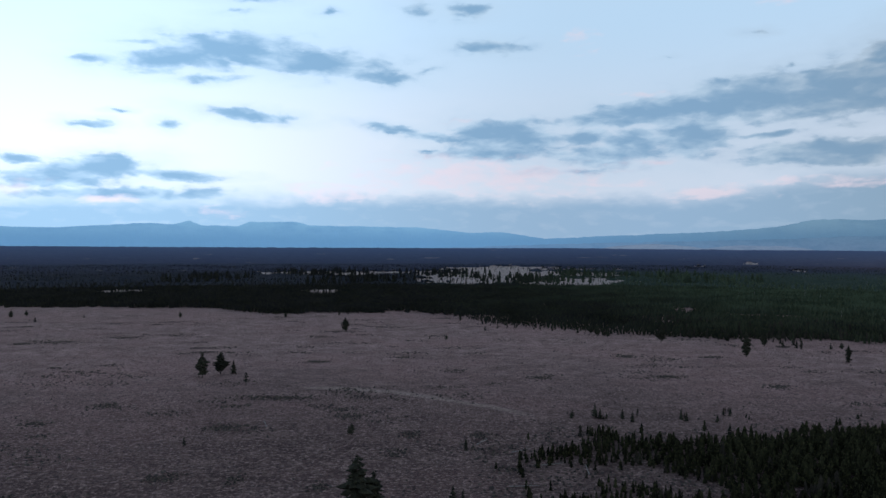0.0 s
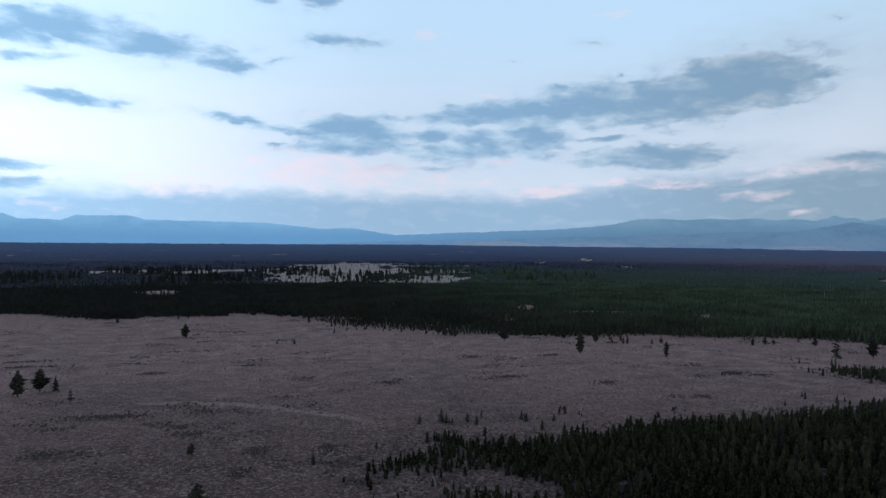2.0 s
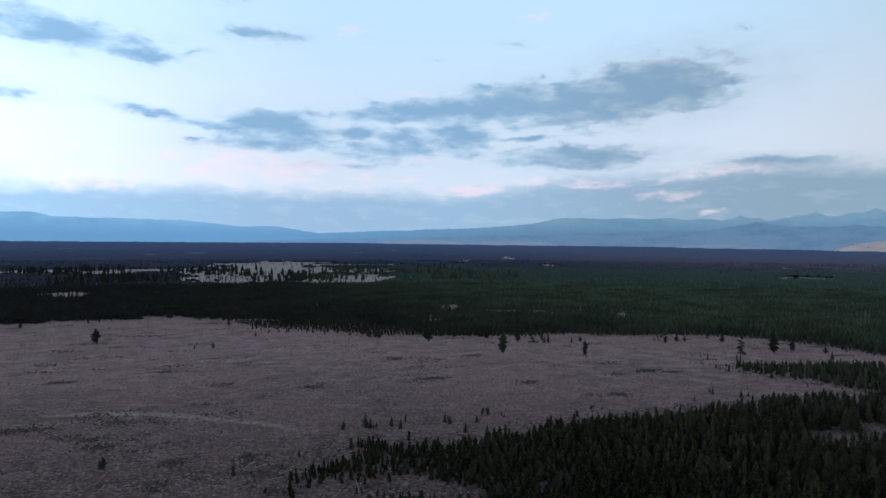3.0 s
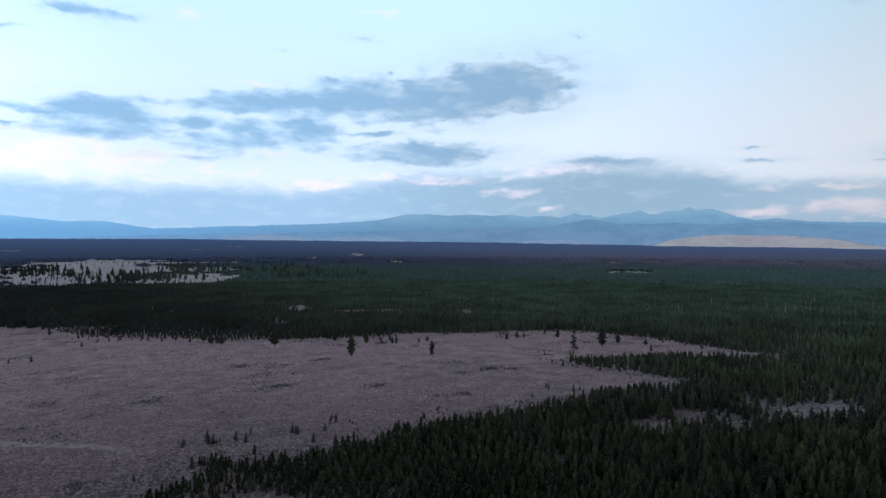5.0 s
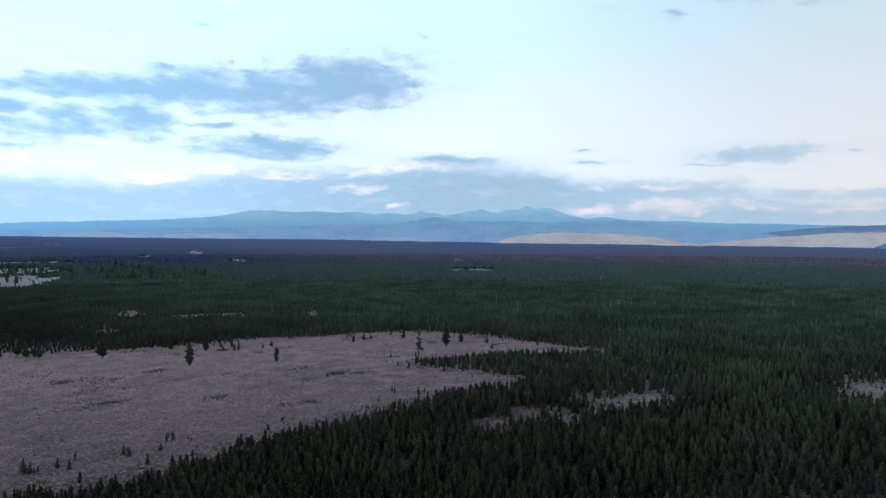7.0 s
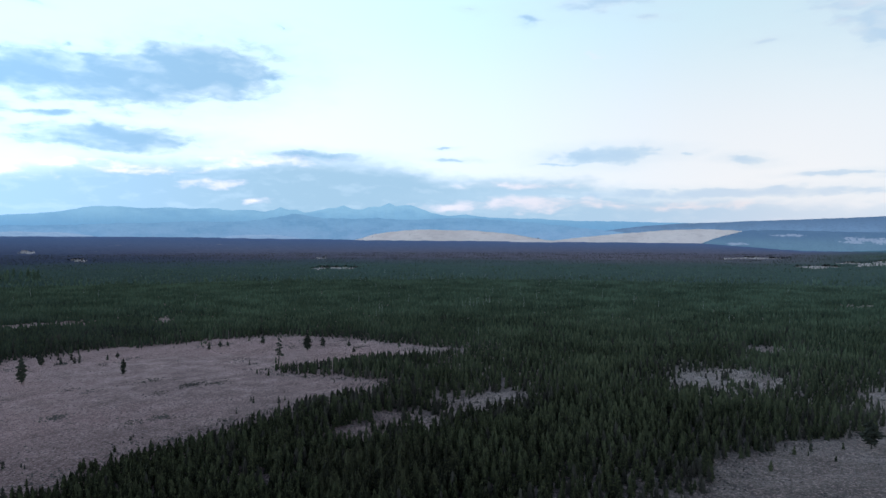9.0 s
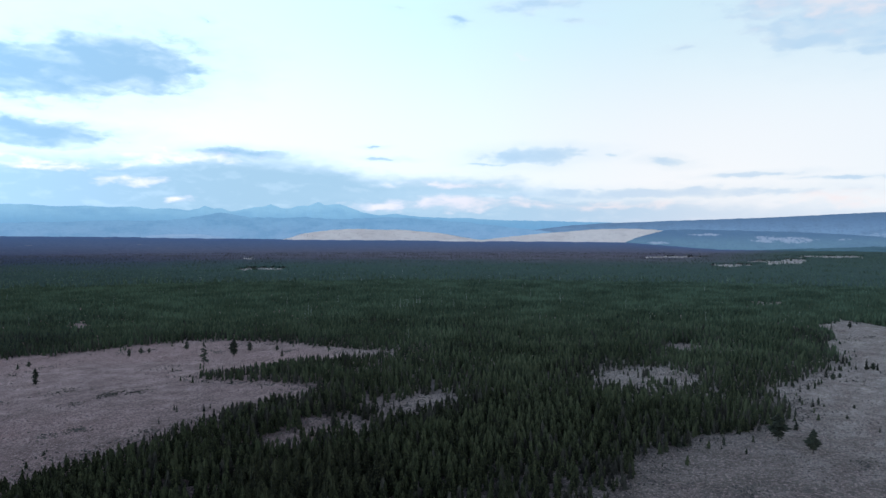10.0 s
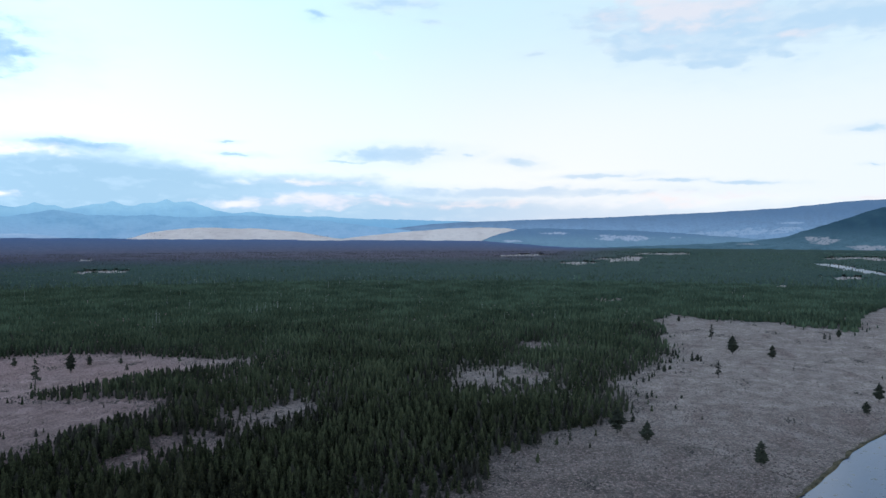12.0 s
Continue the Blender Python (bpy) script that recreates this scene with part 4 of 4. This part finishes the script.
lone_pine(327, -6, 3.8, "slim")
lone_pine(323, -4, 3.9, "slim")
lone_pine(250, 22, 3.7, "slim")
lone_pine(327, -19, 2.3, "broad")
lone_pine(545, -122, 5.3, "slim")
lone_pine(543, -125, 4.5, "slim")
lone_pine(554, -133, 6.5, "broad")
lone_pine(569, -147, 3.8, "slim")
lone_pine(556, -92, 2.6, "broad")
lone_pine(283, 1, 4.2, "slim")
lone_pine(330, 1, 3.1, "slim")
lone_pine(240, 35, 4.2, "slim")
lone_pine(395, -9, 4.7, "slim")
lone_pine(388, -12, 4.3, "broad")
lone_pine(606, -25, 5.8, "broad")
lone_pine(397, -15, 3.1, "broad")
lone_pine(126, 398, 11.2, "broad")
lone_pine(149, 415, 7.7, "broad")
lone_pine(161, 419, 4.8, "slim")
lone_pine(173, 419, 4.2, "broad")
lone_pine(152, 345, 14.2, "tall")
lone_pine(178, 382, 7.6, "broad")
lone_pine(188, 381, 4.4, "slim")
lone_pine(193, 376, 4.7, "slim")
lone_pine(195, 375, 4.4, "slim")
lone_pine(210, 373, 3.8, "slim")
lone_pine(216, 373, 3.8, "broad")
lone_pine(192, 326, 8.6, "tall")
lone_pine(94, 438, 7.3, "broad")
lone_pine(96, 428, 7.5, "broad")
lone_pine(100, 429, 6.0, "broad")
lone_pine(101, 423, 5.9, "broad")
lone_pine(270, 362, 3.7, "broad")
lone_pine(273, 355, 4.8, "broad")
lone_pine(278, 354, 3.7, "broad")
lone_pine(297, 343, 6.0, "broad")
lone_pine(265, 292, 13.8, "sparse")
lone_pine(298, 303, 11.2, "broad")
lone_pine(315, 307, 6.6, "broad")
lone_pine(322, 291, 4.3, "broad")
lone_pine(238, 243, 4.1, "slim")
lone_pine(196, 215, 3.6, "slim")
lone_pine(308, 274, 4.4, "slim")

# ---- forest ----
def scatter(r0, r1, step, az0=-37.0, az1=108.0, keep=1.0):
    """Uneven rows of places inside the forest, between two distances."""
    lim = int(r1 / step) + 1
    i, j = np.meshgrid(np.arange(-lim, lim), np.arange(-lim, lim))
    x = (i + rng.uniform(-0.48, 0.48, i.shape)) * step
    y = (j + rng.uniform(-0.48, 0.48, i.shape)) * step
    az, r = bearing(x, y)
    ok = (r > r0) & (r < r1) & (az > az0) & (az < az1) & (rng.uniform(size=x.shape) < keep)
    x, y = x[ok], y[ok]
    thin = ripples(x, y, 38.0) + 0.7 * ripples(y + 9, x, 15.0) > 1.05
    wood = ~open_ground(x, y) & ~(thin & (rng.uniform(size=x.shape) < 0.45))
    return x[wood], y[wood]


def fringe(step):
    """Places of the young trees that stand out from the forest's edge into the open."""
    i, j = np.meshgrid(np.arange(-120, 220), np.arange(-80, 220))
    x = (i + rng.uniform(-0.5, 0.5, i.shape)) * step
    y = (j + rng.uniform(-0.5, 0.5, i.shape)) * step
    az, r = bearing(x, y)
    ok = (r > 125) & (r < 660) & (az > -44) & (az < 110) & (rng.uniform(size=x.shape) < np.where(r < 230, 0.07, 0.16))
    x, y = x[ok], y[ok]
    beside = np.zeros(x.shape, bool)
    for k in range(8):
        d = rng.uniform(4, 17, x.shape)
        beside |= ~open_ground(x + d * math.sin(k * 0.785), y + d * math.cos(k * 0.785))
    ok = open_ground(x, y) & beside
    return x[ok], y[ok]


def stand(x, y, heights, models, faded=None):
    """Places one of the models, turned at random, at each spot."""
    vs, fs, ts, n = [], [], [], 0
    pick = rng.integers(0, len(models), len(x))
    for k, (v, f) in enumerate(models):
        m = pick == k
        c = int(m.sum())
        if not c:
            continue
        a, h = rng.uniform(0, 6.2832, c), heights[m]
        w = np.where(h < 9, h * 0.66 + np.minimum(1.0, h * 0.3), h) * rng.uniform(0.85, 1.2, c)
        ca, sa = np.cos(a)[:, None], np.sin(a)[:, None]
        px = x[m][:, None] + w[:, None] * (v[:, 0] * ca - v[:, 1] * sa)
        py = y[m][:, None] + w[:, None] * (v[:, 0] * sa + v[:, 1] * ca)
        pz = land(x[m], y[m])[:, None] + h[:, None] * v[:, 2]
        vs.append(np.stack([px, py, pz], -1).reshape(-1, 3))
        fs.append((f[None] + (np.arange(c) * len(v))[:, None, None]).reshape(-1, 3) + n)
        pale = 2.0 * faded[m] if faded is not None else np.zeros(c)
        ts.append((rng.uniform(0, 0.9, c)[:, None] + 0.45 * (v[:, 2] > 0.72)[None] + pale[:, None]).ravel())  # lit tips painted into the tint: tops paler
        n += c * len(v)
    return np.concatenate(vs), np.concatenate(fs), np.concatenate(ts)


def pine_height(x, y, lo, hi):
    return np.clip(lo + (hi - lo) * (0.5 + 0.28 * ripples(x, y, 130.0) + rng.normal(0, 0.22, x.shape)), lo * 0.6, hi * 1.25)


def rim_of_wood(x, y):
    """How close the forest's edge is, from 0 deep inside to 1 beside the open."""
    total = np.zeros(x.shape)
    for d in (7, 16, 27):
        for k in range(6):
            total += open_ground(x + d * math.sin(k * 1.047 + d), y + d * math.cos(k * 1.047 + d))
    return np.clip(total / 7.0, 0, 1)


def grown(x, y, lo, hi):
    """Heights of young pines: lower beside the open, lowest on the north-western rim; and which of them are grey."""
    rim = rim_of_wood(x, y)
    h = pine_height(x, y, lo, hi) * (1 - 0.34 * rim) * np.interp(x, [0, 70, 170], [0.50, 0.58, 1.0])
    grey = rng.uniform(size=x.shape) < 0.03 + 0.34 * rim * (x > 150) + 0.16 * (ripples(x + 31, y, 48.0) > 0.75)
    return np.maximum(h, 1.3), grey


near_models = [simple_pine(6, 5, rng, wide=rng.uniform(0.20, 0.30)) for _ in range(6)]
mid_models = [simple_pine(4, 4, rng, wide=rng.uniform(0.21, 0.29)) for _ in range(5)]
far_models = [simple_pine(1, 4, rng, wide=0.42) for _ in range(4)]
dot_models = [simple_pine(1, 3, rng, wide=0.34) for _ in range(3)]

x, y = scatter(105, 290, 2.7)
ex, ey = scatter(105, 290, 2.5)
young = (ex < 120) | (rng.uniform(size=ex.shape) < 0.15)
x, y = np.r_[x, ex[young]], np.r_[y, ey[young]]
heights, grey = grown(x, y, 4.1, 9.0)
nearest = np.argsort(np.hypot(x - 150, y - 120) + 1000 * grey)[:240]
for k in nearest:
    pine(float(x[k]), float(y[k]), float(heights[k]), "young", "young dark green pine in the dense forest", "young pines of the forest")
rest = np.setdiff1d(np.arange(len(x)), nearest)
blocks = [stand(x[rest], y[rest], heights[rest], near_models, grey[rest])]
far_blocks = []
for r0, r1, step, lo, hi, models in ((290, 560, 2.85, 3.9, 7.9, mid_models), (560, 1050, 3.7, 4.0, 6.2, far_models), (1050, 2700, 11.2, 4.6, 7.4, dot_models)):
    x, y = scatter(r0, r1, step)
    if r1 < 600:
        tall, grey = grown(x, y, lo, hi)
        blocks.append(stand(x, y, tall, models, grey))
    else:
        far_blocks.append(stand(x, y, pine_height(x, y, lo, hi), models))
# stands of tall old pines in and before the far clearing
old = []
while len(old) < 620:
    px, py = random.uniform(-480, 580), 1120 + 620 * random.random() ** 1.4
    if math.sin(px * 0.021 + 2.0 * math.sin(py * 0.009)) + random.uniform(-0.7, 0.7) > 0.25:
        old.append((px, py))
x, y = np.array(old).T
blocks.append(stand(x, y, rng.uniform(8, 19, x.shape), near_models))
# trees that stand about inside the far openings
spots = []
for gx0, gy0, ga, gb, gt in GAPS:
    if math.hypot(gx0, gy0) > 450:
        for _ in range(int(min(60, ga * gb / (60 if math.hypot(gx0, gy0) < 1900 and gx0 < 900 else 240)))):
            u, w = random.gauss(0, 0.6) * ga, random.gauss(0, 0.6) * gb
            spots.append((gx0 + u * math.cos(gt) + w * math.sin(gt), gy0 - u * math.sin(gt) + w * math.cos(gt)))
x, y = np.array(spots).T
far_blocks.append(stand(x, y, rng.uniform(3, 8, x.shape), mid_models))
# clumps that stand inside the two clearings of the near forest
x, y = np.r_[rng.normal(335, 4, 12), rng.normal(352, 5, 7), rng.normal(226, 6, 8)], np.r_[rng.normal(61, 5, 12), rng.normal(74, 5, 7), rng.normal(153, 4, 8)]
blocks.append(stand(x, y, rng.uniform(2.4, 5.4, x.shape), near_models, rng.uniform(size=x.shape) < 0.4))
hill_trees = []
for az, spread, r, reach, count, hill in ((49.3, 0.9, 4170, 60, 34, (56.4, 8.4, 4280, 70, LONG)), (80.4, 1.3, 4190, 60, 60, (72.9, 9.4, 4290, 88, STEEP)), (62.6, 0.5, 4180, 40, 26, (56.4, 8.4, 4280, 70, LONG))):
    a, d = np.radians(rng.normal(az, spread, count)), rng.normal(r, reach, count)
    x, y = d * np.sin(a), d * np.cos(a)
    v, f, t = stand(x, y, rng.uniform(3, 8, count), mid_models)
    v[:, 2] += np.maximum(pale_height(v[:, 0], v[:, 1], *hill) - land(v[:, 0], v[:, 1]), 0)
    hill_trees.append((v, f, t))
far_blocks += hill_trees
x, y = fringe(4.0)
blocks.append(stand(x, y, rng.uniform(1.0, 3.6, x.shape), near_models, rng.uniform(size=x.shape) < 0.3))
v, f = join([(b[0], b[1]) for b in blocks])
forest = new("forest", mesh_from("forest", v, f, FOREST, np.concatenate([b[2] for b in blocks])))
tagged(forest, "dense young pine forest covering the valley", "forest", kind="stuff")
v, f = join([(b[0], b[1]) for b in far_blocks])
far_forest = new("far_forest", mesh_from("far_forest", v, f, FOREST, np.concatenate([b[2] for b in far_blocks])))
tagged(far_forest, "blue-green pine forest stretching over the far plain", "forest", kind="stuff")

cx, cy, _, cr = sector(-50, 116, 800, np.geomspace(950, 4330, 150))
cz = land(cx, cy) + smooth(950, 1300, cr) * (4.0 + 1.2 * rng.uniform(-1, 1, cx.shape) + 1.2 * ripples(cx, cy, 160.0)) - 0.5
cz = np.where(open_ground(cx, cy), land(cx, cy) - 0.3, cz)
quads = sheet(*cx.shape)[:, ::-1]
mid_x, mid_y = cx.ravel()[quads].mean(1), cy.ravel()[quads].mean(1)
quads = quads[~open_ground(mid_x, mid_y)]
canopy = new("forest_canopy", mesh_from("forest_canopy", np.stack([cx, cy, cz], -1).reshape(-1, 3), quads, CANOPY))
tagged(canopy, "far unbroken pine canopy across the plain", "forest", kind="stuff")

# ---- dead trees ----
def snag(rng, h):
    out = [stem(0.11, 0.04, h, 6, rng.uniform(-0.4, 0.4))]
    for _ in range(5):
        z, a, l = rng.uniform(0.35, 0.9) * h, rng.uniform(0, 6.28), rng.uniform(0.3, 0.9)
        v, f = stem(0.035, 0.01, l, 4)
        m = np.array((Matrix.Translation((0, 0, z)) @ Matrix.Rotation(a, 4, "Z") @ Matrix.Rotation(1.25, 4, "Y")))
        out.append((v @ m[:3, :3].T + m[:3, 3], f))
    return join(out)


SNAGS = [mesh_from("dead_tree", *snag(rng, 11.0), DEAD) for _ in range(4)]
spots = [(472, 392), (384, 233), (535, 341), (583, 305), (593, 353), (469, 389), (769, 415), (963, 453)]
for k in range(110):
    a, r = (radians(random.gauss(58.7, 1.1)), random.uniform(640, 720)) if k < 14 else (radians(random.gauss(58, 16)), random.uniform(520, 1300))
    spots.append((r * math.sin(a), r * math.cos(a)))
for k, (x, y) in enumerate(spots):
    ob = new("dead_tree", random.choice(SNAGS))
    grown_to = random.uniform(0.8, 1.15) if k < 22 else random.uniform(0.65, 1.15)
    ob.matrix_basis = Matrix.Translation((x, y, float(land(x, y)) - 0.1)) @ Matrix.Rotation(random.uniform(0, 6.28), 4, "Z") @ Matrix.Scale(grown_to, 4)
    tagged(ob, "bare grey dead trunk standing above the young pines", "dead tree", "dead trunks in the forest")

LOG = mesh_from("fallen_log", *snag(rng, 7.0), DEAD)
for x, y, a in ((14.6, 152, 10), (9, 187, 60), (18, 180, 35), (34, 160, 85), (24, 168, 20), (-52, 203, 110), (60, 164, 50)):
    ob = new("fallen_log", LOG)
    ob.matrix_basis = Matrix.Translation((x, y, float(land(x, y)) + 0.18)) @ Matrix.Rotation(radians(a), 4, "Z") @ Matrix.Rotation(radians(88), 4, "Y")
    tagged(ob, "weathered grey log lying in the sagebrush", "log", "fallen logs")

# ---- sagebrush ----
def shrub(rng):
    v, f = simple_pine(2, 4, rng, base=0.02, wide=0.75)
    v[:, 2] = np.where(v[:, 2] > 0.9, 0.62, v[:, 2] * 0.7)
    v[0] += (0.1, 0.05, 0)
    return v, f


def meadow_spots(count, r0, r1):
    """Places on open ground, evenly spread over the view."""
    a, r = np.radians(rng.uniform(-37, 108, count)), np.sqrt(rng.uniform(r0 * r0, r1 * r1, count))
    x, y = r * np.sin(a), r * np.cos(a)
    ok = open_ground(x, y) & ~((y < -10 - 0.55 * (x - 160)) & (x > 150))
    return x[ok], y[ok]


# brush grows in loose drifts, thickest along the forest's edge
px, py = meadow_spots(400, 112, 620)
n_each = rng.integers(14, 64, len(px))
size = rng.uniform(0.7, 1.9, len(px)) * np.sqrt(n_each / 28)
which = np.repeat(np.arange(len(px)), n_each)
drift = [(px[which] + rng.normal(0, 2.9, len(which)) * size[which], py[which] + rng.normal(0, 1.6, len(which)) * size[which])]
drift.append(meadow_spots(2200, 112, 560))
# the larger clumps of old brush
for bx, by, half in ((-124, 208, 3.7), (-65, 158, 4.4), (-48, 157, 2.3), (-65, 203, 6.0), (-59, 245, 12.0), (-12, 179, 3.2), (-28, 153, 2.0),
                     (11, 196, 3.2), (-9, 196, 2.6), (-114, 231, 4.1), (-235, 384, 5.0), (-60, 327, 5.4), (93, 288, 6.2), (131, 269, 5.6),
                     (91, 344, 5.4), (195, 274, 5.7), (40, 287, 4.9), (188, 380, 3.5), (155, 234, 3.3), (134, 344, 5.0)):
    k = int(22 * half)
    drift.append((bx + rng.normal(0, 0.55, k) * half, by + rng.normal(0, 2.0, k)))
ex, ey = meadow_spots(60000, 125, 420)
rim = ~open_ground(ex + 10, ey - 10) | ~open_ground(ex - 6, ey - 9) | ~open_ground(ex - 10, ey + 10)
drift.append((ex[rim], ey[rim]))
x, y = (np.concatenate([d[k] for d in drift]) for k in (0, 1))
ok = ~((y < -10 - 0.55 * (x - 160)) & (x > 150))
x, y = x[ok], y[ok]
v, f, t = stand(x, y, rng.uniform(0.3, 0.8, x.shape), [shrub(rng) for _ in range(5)])
brush = new("sagebrush", mesh_from("sagebrush", v, f, SAGE, t))
tagged(brush, "low grey-brown sagebrush clumps scattered over the flat", "shrub", kind="stuff")
